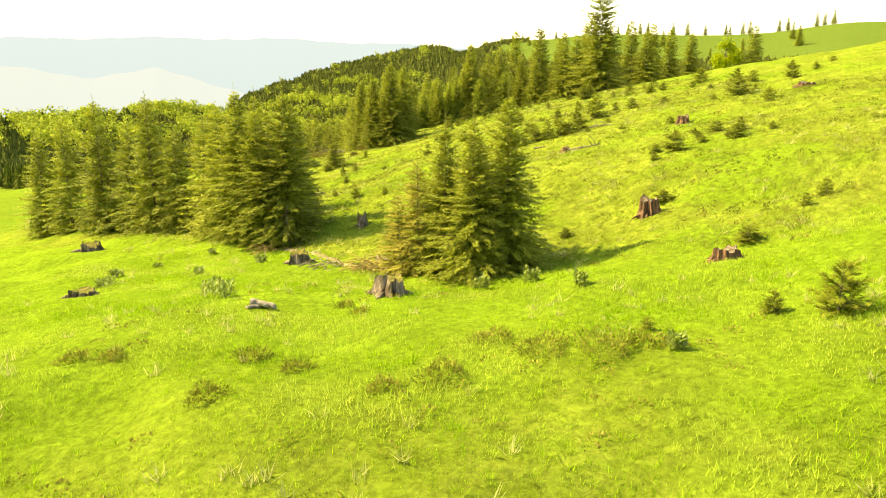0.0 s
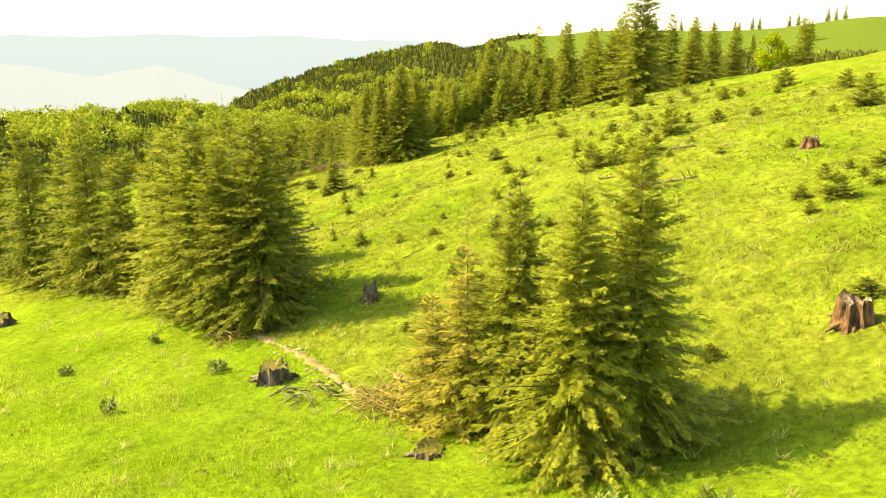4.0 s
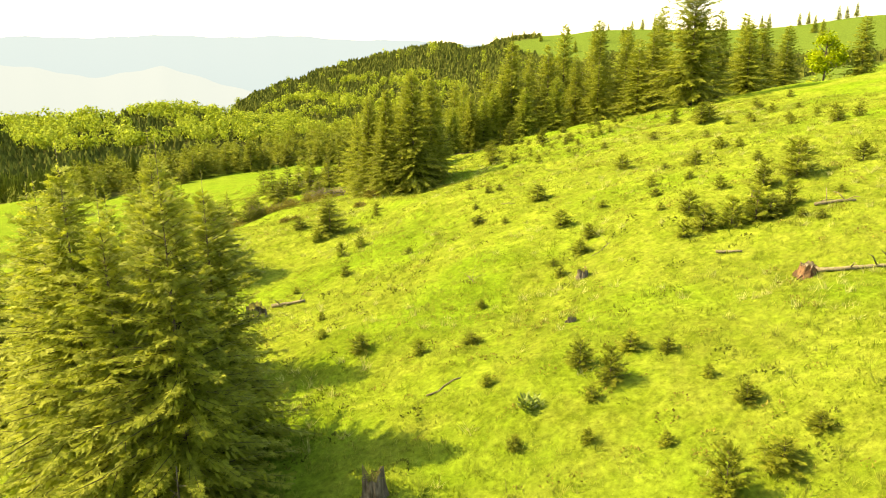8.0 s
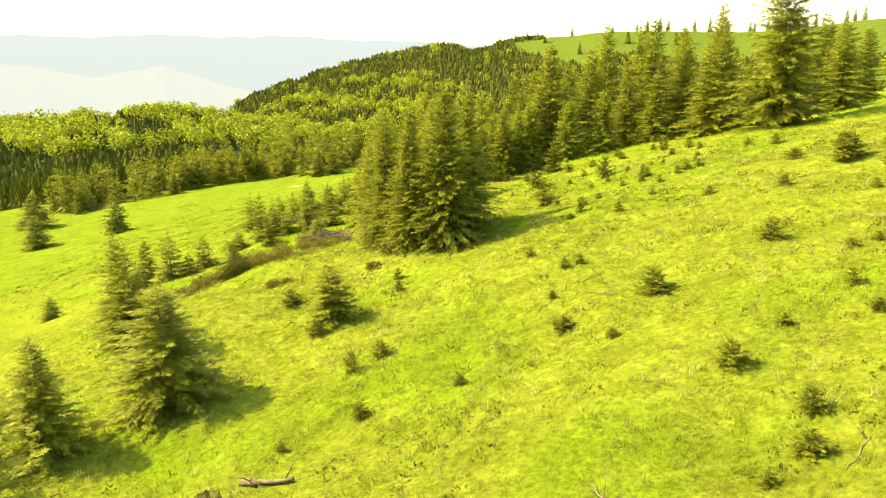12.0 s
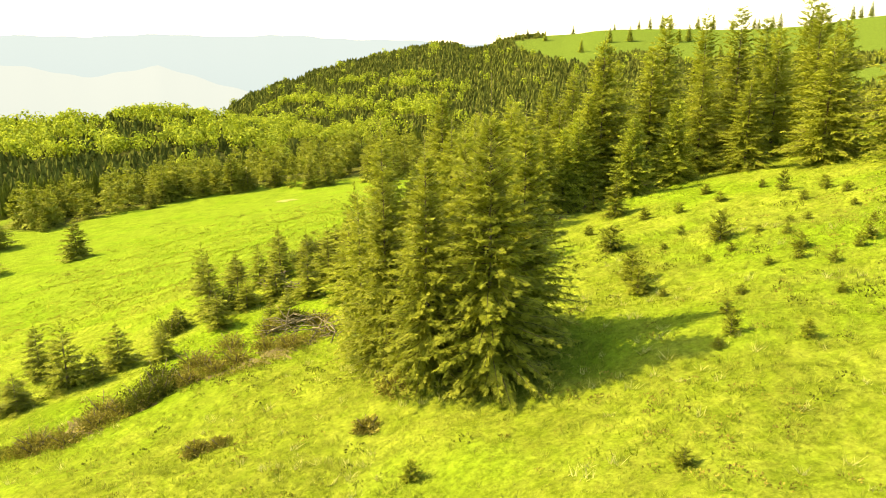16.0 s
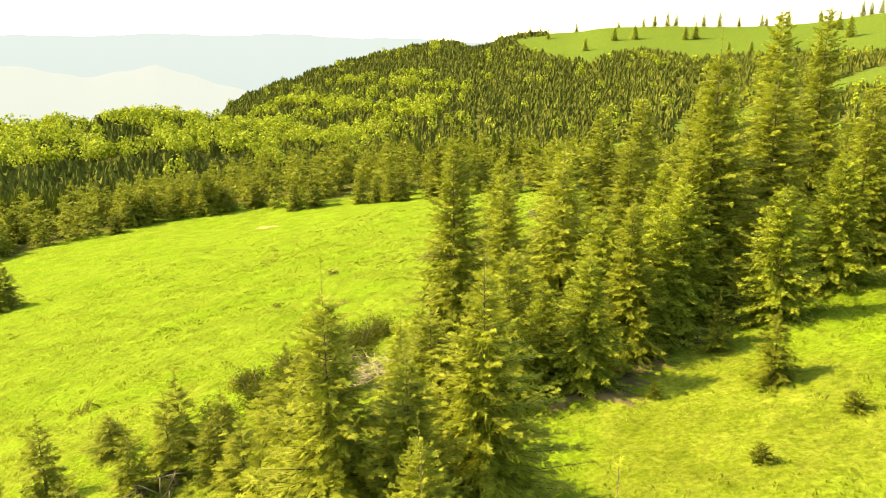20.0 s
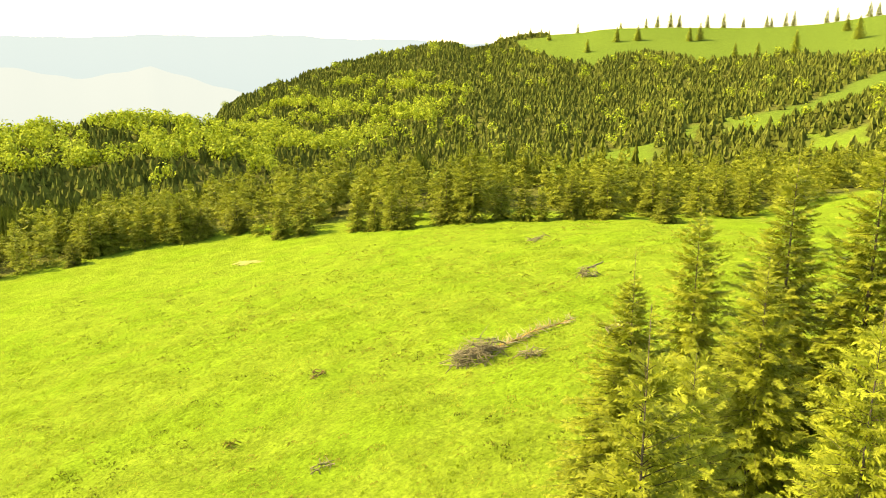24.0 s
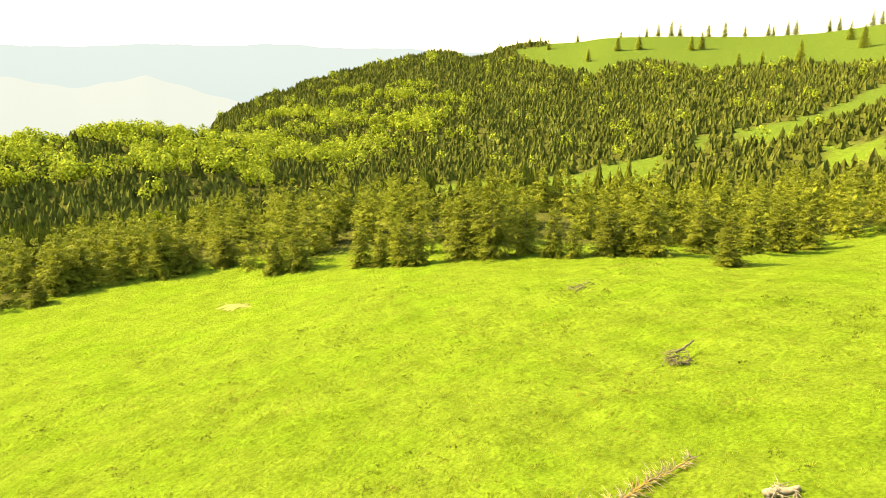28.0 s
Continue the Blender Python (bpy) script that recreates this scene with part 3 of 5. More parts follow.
rnd = random.Random(5)
TREES = [
    # the clump by the gully
    ("fine0", 4.75, 28.2, 5.6, 1.95), ("fine2", 3.6, 27.7, 5.1, 1.85), ("fine1", 2.9, 29.4, 4.9, 1.7), ("dry", 2.0, 30.0, 4.0, 1.5), ("dry", 1.35, 30.7, 2.9, 1.2), ("mid0", 4.2, 29.6, 3.8, 1.5),
    # the group on the lower side
    ("fine1", -3.6, 40.1, 6.9, 2.3), ("fine2", -3.4, 42.3, 6.2, 2.1), ("fine2", -6.0, 41.9, 7.2, 2.7), ("fine0", -4.9, 40.7, 6.4, 2.1), ("big3", -7.2, 43.4, 6.6, 2.3), ("big1", -8.4, 45.6, 6.4, 2.0), ("big3", -11.9, 48.0, 7.6, 2.3), ("big2", -4.8, 42.8, 6.2, 1.8),
    ("big0", -10.2, 46.7, 5.6, 1.6), ("big1", -16.1, 52.0, 8.0, 2.3), ("big2", -19.4, 55.2, 7.6, 2.2), ("fine0", -5.9, 47.3, 7.0, 2.3), ("big0", -13.8, 50.5, 6.5, 2.0),
    ("big3", -22.0, 57.5, 7.0, 2.2), ("big1", -8.0, 49.5, 6.0, 1.8),
    # lone spruces below the path
    ("big0", -7.5, 61.0, 3.8, 2.3), ("big1", -11.3, 68.4, 4.4, 1.6), ("big3", -10.4, 58.9, 3.5, 1.6),
    # the clump in the middle of the slope
    ("fine1", 2.2, 72.0, 7.3, 2.4), ("fine2", 0.6, 72.8, 6.4, 2.0), ("fine2", -0.5, 74.9, 6.3, 1.8), ("fine0", 3.4, 73.6, 6.6, 1.9), ("big2", -1.3, 76.9, 5.4, 1.4),
    ("fine0", 1.9, 75.0, 6.7, 1.9), ("fine1", 0.9, 78.2, 5.4, 1.6), ("fine0", -0.5, 83.4, 6.6, 2.3), ("fine2", 2.4, 84.1, 6.2, 2.4), ("fine2", 0.9, 83.0, 5.2, 2.0), ("fine1", 1.5, 85.8, 5.0, 2.1), ("mid2", -2.0, 84.6, 3.6, 1.4),
    ("fine0", 1.0, 81.2, 4.6, 1.5), ("mid1", -1.8, 87.6, 4.2, 1.3), ("fine2", 0.9, 87.0, 4.6, 1.6),
]
ROW = [
    ("tall0", 20.0, 106.8, 11.0, 2.6), ("tall1", 24.4, 110.1, 11.0, 2.6), ("tall2", 21.4, 98.4, 9.8, 2.6), ("fine1", 12.7, 97.3, 9.3, 2.9),
    ("tall1", 11.9, 108.3, 8.3, 2.4), ("tall2", 13.4, 106.8, 8.4, 2.3), ("fine2", 3.0, 95.8, 8.3, 2.6), ("big3", 9.7, 109.4, 7.2, 2.2),
    ("fine0", 6.1, 104.8, 7.0, 2.4), ("tall1", 30.3, 106.0, 11.0, 2.7), ("tall2", 28.0, 101.0, 9.5, 2.5), ("tall0", 17.0, 101.0, 8.6, 2.5),
    ("lush", 9.3, 100.9, 4.2, 1.7), ("lush", 7.8, 94.3, 5.0, 1.8), ("lush", 10.6, 94.6, 5.0, 1.9), ("tall0", 33.0, 98.0, 8.5, 2.5),
    ("tall1", 36.5, 100.0, 8.0, 2.5), ("old", 25.5, 86.5, 11.4, 3.7), ("tall0", 16.2, 106.0, 8.7, 2.4), ("big3", 8.9, 104.0, 6.4, 2.1),
    ("big1", 14.8, 101.2, 6.8, 2.2), ("big0", 5.4, 99.8, 6.4, 1.9), ("lush", 16.5, 95.2, 5.0, 1.8), ("big1", 24.6, 93.0, 7.4, 2.6),
    ("big3", 28.4, 92.5, 7.4, 2.6), ("big0", 22.5, 90.5, 6.4, 2.3), ("tall1", 40.0, 103.0, 7.5, 2.5), ("tall2", 44.0, 105.5, 7.3, 2.5),
]
ROW += [
    ("big0", 54.0, 107.5, 7.2, 2.5), ("big3", 32.0, 90.0, 6.0, 2.3), ("big1", 20.0, 93.8, 5.6, 2.1), ("tall2", 26.0, 104.0, 9.4, 2.5),
    ("lush", 13.2, 93.0, 4.6, 1.7), ("big2", 4.2, 91.5, 5.0, 1.7), ("lush", 5.4, 92.4, 3.6, 1.3), ("big3", 11.4, 102.4, 6.4, 2.1), ("big0", 7.4, 98.2, 7.0, 2.1),
    ("lush", 11.8, 99.5, 5.4, 1.8), ("big1", 19.0, 97.8, 7.0, 2.2), ("big2", 24.0, 98.5, 8.0, 2.4), ("lush", 1.6, 92.2, 3.4, 1.3),
    ("lush", 6.5, 91.3, 4.2, 1.6), ("fine0", 8.3, 93.0, 5.2, 1.7), ("lush", 9.6, 94.0, 4.6, 1.7), ("fine2", 11.6, 96.4, 6.2, 2.0),
]
for k, (key, x, y, h, r) in enumerate(TREES + ROW):
    spot(key, x, y, h, r, turn=rnd.uniform(0, 360))
HEDGE = [(-8.7, 87.6, 3.2, 0.95), (-7.5, 88.1, 2.7, 0.9), (-6.9, 90.8, 2.4, 0.8), (-5.9, 91.3, 3.1, 0.95), (-4.4, 90.5, 2.6, 0.85), (-6.9, 86.9, 1.6, 0.8), (-5.4, 84.0, 1.3, 0.5), (-10.1, 86.8, 1.3, 0.8),
         (-13.1, 81.8, 3.1, 1.1), (-11.4, 82.8, 2.3, 0.95), (-12.0, 81.6, 1.5, 0.65), (-14.4, 80.3, 1.7, 1.0), (-10.5, 67.2, 4.4, 1.2), (-8.6, 64.9, 3.4, 1.2),
         (-2.5, 64.7, 2.2, 1.2), (-15.2, 84.1, 2.7, 0.9), (-18.8, 78.8, 1.5, 0.85), (-6.3, 93.9, 3.0, 1.0), (-4.7, 93.0, 2.2, 0.8), (-9.0, 95.0, 1.7, 0.9), (-10.2, 92.7, 3.1, 0.85),
         (-4.0, 86.4, 2.6, 1.0), (-3.2, 88.6, 3.0, 1.1), (-5.6, 87.4, 2.0, 0.95), (-3.0, 91.4, 2.8, 1.05), (-7.9, 85.2, 1.9, 0.9), (-4.6, 83.2, 1.7, 0.9), (-2.2, 90.0, 3.4, 1.2), (-9.6, 82.6, 1.5, 0.8)]
for x, y, h, r in HEDGE:
    spot(f"mid{rnd.randrange(3)}", x, y, h * 0.85, r * 1.1, turn=rnd.uniform(0, 360))
SAPLINGS = []
SAPLINGS += [
    (8.8, 17.2, 0.92, 0.58), (8.1, 18.1, 0.45, 0.3), (5.7, 18.3, 0.3, 0.2), (10.6, 23.9, 0.45, 0.5), (7.3, 30.4, 0.36, 0.32),
    (11, 30.9, 0.45, 0.49), (15.9, 35.5, 0.63, 0.52), (13.4, 36, 0.73, 0.71), (1, 36.1, 0.3, 0.21), (14.8, 36.3, 0.3, 0.31),
    (13, 37.1, 0.42, 0.38), (5.6, 37.1, 1.01, 0.46), (6.7, 37.4, 0.5, 0.48), (16.1, 37.8, 0.53, 0.63), (7.6, 37.9, 0.36, 0.31),
    (6.9, 39.1, 0.4, 0.29), (4, 39.4, 0.3, 0.2), (2.7, 39.9, 0.3, 0.21), (6.7, 40.3, 0.3, 0.2), (4.9, 41, 0.76, 0.43),
]
SAPLINGS += [
    (6.4, 41.7, 0.33, 0.29), (4.5, 41.9, 0.61, 0.39), (5.7, 42.1, 0.45, 0.37), (21.5, 43.4, 0.75, 0.42), (16.3, 43.7, 0.38, 0.32),
    (14.1, 44.9, 0.3, 0.27), (2.5, 45.2, 0.3, 0.35), (1.1, 45.5, 0.44, 0.28), (-0.5, 46.7, 0.53, 0.42), (22, 47.8, 1.01, 0.94),
    (20.6, 47.9, 0.32, 0.28), (11.5, 48, 1.03, 0.65), (10.8, 48.1, 0.87, 0.55), (12.1, 48.3, 0.74, 0.8), (9.4, 48.3, 0.58, 0.33),
    (10.1, 48.5, 0.8, 0.56), (5.7, 48.6, 0.36, 0.28), (14.5, 48.6, 0.3, 0.2), (6.7, 50.1, 0.48, 0.42), (10.3, 50.1, 0.76, 0.5),
]
SAPLINGS += [
    (-1.9, 50.9, 0.3, 0.2), (16.8, 51.1, 0.67, 0.51), (7.3, 51.1, 0.48, 0.35), (14.6, 51.3, 1.23, 0.87), (19.2, 52, 0.45, 0.4),
    (22.7, 53, 0.34, 0.31), (6.9, 53.6, 0.61, 0.47), (10.8, 54.4, 0.3, 0.32), (8.9, 55, 0.3, 0.27), (12.4, 55.1, 0.34, 0.28),
    (15.4, 55.5, 0.39, 0.3), (11.3, 56.2, 0.47, 0.34), (-3.4, 56.5, 0.3, 0.21), (1.3, 57.1, 0.3, 0.24), (-1.4, 57.2, 0.45, 0.31),
    (5.4, 57.2, 0.3, 0.22), (13.7, 57.6, 0.65, 0.52), (12.7, 58.5, 0.3, 0.29), (4.5, 58.7, 0.35, 0.49), (13.9, 59, 0.3, 0.3),
]
SAPLINGS += [
    (7.2, 59.2, 0.71, 0.65), (21, 59.3, 0.53, 0.46), (-1.7, 60, 0.67, 0.31), (-0.8, 60.4, 0.54, 0.37), (16.1, 60.5, 0.54, 0.46),
    (25.4, 60.6, 1, 0.82), (4.6, 60.8, 0.3, 0.2), (11.6, 60.9, 0.69, 0.55), (5.5, 62.9, 0.34, 0.26), (6.1, 63.1, 0.34, 0.25),
    (16.8, 63.5, 0.38, 0.3), (-3.1, 63.7, 0.58, 0.32), (-2.7, 65, 2.1, 0.84), (4.9, 65.6, 0.37, 0.3), (20.4, 65.9, 0.36, 0.28),
    (-0.1, 66.4, 0.41, 0.22), (15.2, 66.7, 0.46, 0.39), (-4.4, 67.7, 0.65, 0.57), (-0.1, 67.9, 0.44, 0.3), (19.2, 68.7, 0.96, 0.74),
]
SAPLINGS += [
    (13.1, 68.7, 0.4, 0.33), (9.4, 69.3, 0.46, 0.27), (8, 70.3, 0.62, 0.28), (18.2, 71.3, 0.56, 0.56), (8.5, 71.6, 0.43, 0.29),
    (24, 72.2, 0.43, 0.4), (13, 74.1, 0.39, 0.23), (14.1, 74.6, 0.43, 0.28), (12.4, 75, 0.53, 0.24), (14.7, 75.1, 0.46, 0.33),
    (11.5, 75.1, 0.3, 0.23), (15.4, 75.1, 0.35, 0.24), (12.9, 75.8, 0.54, 0.39), (7.7, 76.1, 0.86, 0.57), (7.9, 77.3, 0.98, 0.59),
    (13.3, 77.3, 0.34, 0.23), (11.5, 77.6, 0.31, 0.22), (11.7, 78.9, 1.04, 0.57), (14.4, 79.1, 0.3, 0.24), (15.1, 79.1, 0.3, 0.25),
]
SAPLINGS += [
    (11.2, 81.2, 0.4, 0.25), (8.4, 81.3, 0.94, 0.67), (18.3, 83.3, 0.56, 0.43), (17.3, 84.8, 0.89, 0.4), (8.6, 85, 0.46, 0.32),
    (13, 85.8, 0.53, 0.34), (14.9, 85.8, 0.46, 0.35), (11.6, 86.4, 0.5, 0.39), (17.3, 86.6, 0.4, 0.26), (15.6, 88.8, 0.49, 0.41),
    (11.1, 89.1, 1.95, 0.83), (8, 89.7, 0.51, 0.27), (10.8, 91.9, 1.75, 0.61), (25.2, 52.4, 0.75, 0.47), (26.4, 49.8, 0.9, 0.61),
    (28.5, 50.8, 0.46, 0.31), (32.2, 54.9, 0.36, 0.35), (17.1, 55.2, 0.54, 0.31), (17.4, 35.4, 0.35, 0.25), (13, 25.3, 0.37, 0.25),
]
SAPLINGS += [
    (14.1, 26.1, 0.53, 0.35),
]
SAPLINGS += [
    (12.3, 52.2, 0.52, 0.32), (13.3, 51.1, 0.92, 0.57), (12.8, 48.5, 0.74, 0.46), (11.8, 49.0, 0.55, 0.34), (22.5, 67.9, 0.52, 0.32),
    (23.3, 66.6, 0.34, 0.22), (21.4, 64.1, 0.38, 0.24), (22.7, 63.8, 0.39, 0.24), (21.4, 60.2, 0.73, 0.45), (22.1, 59.5, 0.58, 0.36),
    (20.8, 67.1, 0.4, 0.25), (19.2, 66.4, 0.49, 0.3), (18.6, 68.4, 1.18, 0.73), (20.9, 78.0, 0.62, 0.38), (24.5, 73.6, 0.55, 0.34),
    (26.9, 73.9, 0.49, 0.3), (12.4, 47.1, 0.28, 0.22), (12.7, 46.6, 0.28, 0.22), (9.9, 51.5, 0.28, 0.22), (4.4, 40.6, 0.34, 0.22),
    (2.5, 42.4, 0.28, 0.22), (5.3, 38.8, 0.28, 0.22), (-1.7, 48.4, 0.28, 0.22), (5.7, 49.6, 0.28, 0.22), (3.1, 47.7, 0.28, 0.22),
]
SAPLINGS += [
    (12.4, 35.6, 0.39, 0.24), (15.4, 38.5, 0.34, 0.22), (14.4, 38.2, 0.49, 0.3), (15.0, 37.2, 0.33, 0.22), (16.6, 36.6, 0.55, 0.34),
    (15.8, 36.1, 0.3, 0.22), (24.2, 59.2, 0.48, 0.3), (30.8, 57.5, 0.58, 0.36), (24.0, 49.6, 0.33, 0.22), (24.5, 53.1, 0.89, 0.55),
    (20.1, 61.6, 0.48, 0.3), (16.6, 59.7, 0.45, 0.28), (10.0, 79.9, 0.28, 0.22), (11.8, 71.8, 0.3, 0.22), (10.6, 77.4, 0.28, 0.22),
    (9.7, 73.2, 0.28, 0.22), (8.2, 75.2, 0.28, 0.22), (20.2, 79.7, 0.42, 0.26), (7.5, 69.9, 0.28, 0.22), (15.8, 76.5, 0.28, 0.22),
    (18.4, 82.0, 0.43, 0.27), (16.9, 82.5, 0.43, 0.27), (17.4, 79.9, 0.28, 0.22), (16.6, 102.0, 0.51, 0.32), (12.8, 78.3, 0.28, 0.22),
]

for x, y, h, r in SAPLINGS:
    spot(f"sap{rnd.randrange(4)}" if h < 1.3 else f"mid{rnd.randrange(3)}", x, y, h, r, turn=rnd.uniform(0, 360))
EDGE = [(-14.2, 194.8, 4.8, 1.6), (-11, 194.7, 5.8, 1.85), (-2.9, 191.6, 5.4, 1.6), (-0.5, 189.9, 3.9, 1.3), (1.9, 188, 5.6, 1.4), (3.9, 187.2, 5.7, 1.4),
        (9.3, 186.9, 8, 2), (12.4, 184.7, 10.2, 2.7), (16.4, 184.5, 6.5, 1.7), (19, 181.5, 5.9, 1.6), (20.9, 180, 4.3, 1.2), (24.7, 179.7, 5.3, 1.8)]
EDGE += [(26.9, 179.6, 5.5, 2), (28.6, 177.3, 6.4, 2.2), (35, 178.8, 6.5, 1.9), (31.4, 165.1, 5.1, 1.6), (41.1, 179, 5.9, 1.7), (45.7, 181.2, 6.4, 1.8),
         (50.6, 184, 5.8, 1.9), (-21.8, 202.7, 4.8, 2), (-27, 202, 5, 2), (-30.1, 202.3, 7.3, 2.5), (-35.9, 202.5, 6.9, 2.1), (-44.3, 196.5, 3.7, 1.5)]
EDGE += [(-43, 200.5, 7.3, 2.1), (-40.6, 201.9, 6.2, 2.1), (-40.2, 150.3, 5.1, 2), (-51.5, 149.1, 4.7, 2.2), (-62.5, 173.2, 5.7, 3)]
for x, y, h, r in EDGE:
    spot(f"edge{rnd.randrange(3)}", x, y, h * 1.05, r * 1.25, turn=rnd.uniform(0, 360))


# the wooded hills: one object of conifers, one of beeches
rng = np.random.default_rng(3)
N = 90000
cand_a = rng.uniform(-36, 44, N)
cand_r = np.sqrt(rng.uniform(92 ** 2, 985 ** 2, N))
cx, cy = cand_r * np.sin(np.radians(cand_a)), 100 + cand_r * np.cos(np.radians(cand_a))
edge_line = wood_edge(cx)
ok = wooded(cx, cy)
near_w = ok & (cand_r < 230) & (rng.random(N) < np.where(cy - edge_line < 8, 0.4, np.where(cand_r < 150, 0.55, 0.85)))
far_w = ok & (cand_r >= 230) & (rng.random(N) < np.where(cand_r < 420, 0.55, 0.42))
patchy = np.sin(cx / 17) * np.sin(cy / 23) + 0.5 * np.sin(cx / 7 + cy / 11)
leafy = ((cand_a < -8) & (cand_r > 340) & (cand_r < 560) & (patchy + rng.normal(0, 0.6, N) > 0.15))
leafy |= (cand_a > -10) & (cand_a < 7.5) & (cand_r > 420) & (cand_r < 740 - 9 * np.abs(cand_a + 1)) & (patchy + rng.normal(0, 0.6, N) > 0.2 + 0.1 * np.maximum(0, cand_a - 2) + 0.9 * (cand_r - 420) / 300)
leafy |= (cand_a > -20) & (cand_r > 300) & (rng.random(N) < 0.012)


def low_conifers(xs, ys, hs, rng, tiers, arms, lo=0.22, hi=0.32):
    """Woodland spruces as stacked ragged skirts, all in one mesh."""
    n = len(xs)
    z0 = height(xs, ys)
    r = hs * rng.uniform(lo, hi, n)
    vs, fs = [], []
    idx = np.arange(arms * 2)
    for t in range(tiers):
        top = z0 + hs * np.minimum(1, 0.06 + 0.94 * (t + 1.35) / tiers)
        zb = z0 + hs * (0.02 + 0.92 * t / tiers)
        rr = r * (1 - t / tiers) ** 0.8
        a = rng.random((n, 1)) * 6.28 + idx * math.pi / arms
        out = idx % 2 == 0
        rad = rr[:, None] * np.where(out, 1.0, 0.5) * rng.uniform(0.65, 1.15, (n, arms * 2))
        ring = np.stack([xs[:, None] + rad * np.cos(a), ys[:, None] + rad * np.sin(a), zb[:, None] + np.where(out, -0.035, 0.04) * hs[:, None]], -1)
        apex = np.stack([xs, ys, top], -1)[:, None]
        base = (t * n + np.arange(n)) * (arms * 2 + 1)
        vs.append(np.concatenate([apex, ring], 1).reshape(-1, 3))
        f = np.stack([np.broadcast_to(base[:, None], (n, arms * 2)), base[:, None] + 1 + idx, base[:, None] + 1 + (idx + 1) % (arms * 2)], -1)
        fs.append(f.reshape(-1, 3))
    return np.vstack(vs), np.vstack(fs)


def leafy_crowns(xs, ys, hs, rng, n=46):
    m = len(xs)
    r = hs * rng.uniform(0.3, 0.42, m)
    d = unit(rng.normal(0, 1, (m, n, 3)))
    c = np.stack([xs, ys, height(xs, ys) + hs * 0.58], -1)[:, None] + d * np.stack([r, r, hs * 0.42], -1)[:, None] * rng.uniform(0.6, 1.0, (m, n, 1))
    w = unit(np.cross(d, rng.normal(0, 1, (m, n, 3))))
    side = unit(np.cross(w, d + rng.normal(0, 0.35, (m, n, 3))))
    size = np.repeat(r, n)
    return kites((c - w * (r * 0.25)[:, None, None]).reshape(-1, 3), w.reshape(-1, 3), side.reshape(-1, 3), size * 0.42, size * 0.32)


def wood_crowns(xs, ys, hs, rng):
    """Fuller spruces for the wood just beyond the meadow: a few crowns turned and scaled many times."""
    vs, fs, ts, base = [], [], [], 0
    kinds = [conifer_crown(rng, 7.0, 2.2, 10, 5, 0.6, 0.85, n=2, fan=0.6, power=0.9, ragged=0.3)[0] for _ in range(6)]
    for i, (x, y, h) in enumerate(zip(xs, ys, hs)):
        v, f, tip = kinds[i % 6]
        t = rng.random() * 6.28
        ct, st = math.cos(t) * h / 7 * rng.uniform(0.85, 1.1), math.sin(t) * h / 7
        v = v @ np.array([[ct, st, 0], [-st, ct, 0], [0, 0, h / 7]]) + np.array([x, y, hz(x, y) - 0.2])
        vs.append(v)
        fs.append(f + base)
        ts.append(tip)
        base += len(v)
    return np.vstack(vs), np.vstack(fs), np.concatenate(ts)


front = cy - edge_line < 34
k = near_w & ~leafy & front & (cand_r < 160)
v, f, tip = wood_crowns(cx[k], cy[k], rng.uniform(4.2, 9.0, k.sum()), rng)
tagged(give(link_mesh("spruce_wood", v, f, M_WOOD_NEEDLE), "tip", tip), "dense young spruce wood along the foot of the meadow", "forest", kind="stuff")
k = near_w & ~leafy & ~(front & (cand_r < 160))
v, f = low_conifers(cx[k], cy[k], rng.uniform(5.5, 9.5, k.sum()), rng, 6, 7)
tagged(link_mesh("valley_spruce_forest", v, f, M_WOOD_NEEDLE), "dark spruce forest filling the valley below the meadow", "forest", kind="stuff")
k = far_w & ~leafy
v, f = low_conifers(cx[k], cy[k], rng.uniform(3.2, 6.4, k.sum()), rng, 2, 4, 0.42, 0.62)
tagged(link_mesh("far_spruce_forest", v, f, M_FOREST), "dark spruce forest covering the far hillside", "forest", kind="stuff")
k = (far_w | near_w) & leafy
v, f = leafy_crowns(cx[k], cy[k], rng.uniform(7, 11, k.sum()), rng)
tagged(link_mesh("far_beech_forest", v, f, M_FOREST_LEAF), "bright spring-green beech forest on the far hillside", "forest", kind="stuff")

# single spruces on the bald top, by bearing, range and height
LONE = [(13.2, 862, 13), (15.3, 905, 12), (16.1, 760, 15), (18.2, 800, 17), (19.7, 800, 19), (23.3, 790, 16), (24.0, 795, 19), (26.5, 700, 14), (30.4, 695, 22),
        (33.3, 815, 20), (34.1, 745, 22), (28.0, 705, 12), (18.4, 905, 10), (20.2, 905, 13), (21.0, 900, 17), (21.9, 905, 20)]
LONE += [(22.5, 905, 17), (24.4, 905, 17), (25.5, 905, 19), (26.8, 905, 14), (28.3, 905, 15), (28.6, 905, 13), (29.5, 905, 17), (30.0, 905, 18), (32.0, 905, 16), (32.6, 905, 17),
         (34.5, 905, 18), (35.0, 905, 16), (35.6, 905, 19), (10.9, 895, 11), (11.8, 898, 12), (12.6, 900, 10)]
for a, r, h in LONE:
    x, y = r * math.sin(radians(a)), 100 + r * math.cos(radians(a))
    made = place(f"big{rnd.randrange(4)}", x, y, h * 0.9, h * 0.3, turn=rnd.uniform(0, 360))
    tagged(made, "lone dark spruce on the bald grassy hilltop", group="spruces on the hilltop")


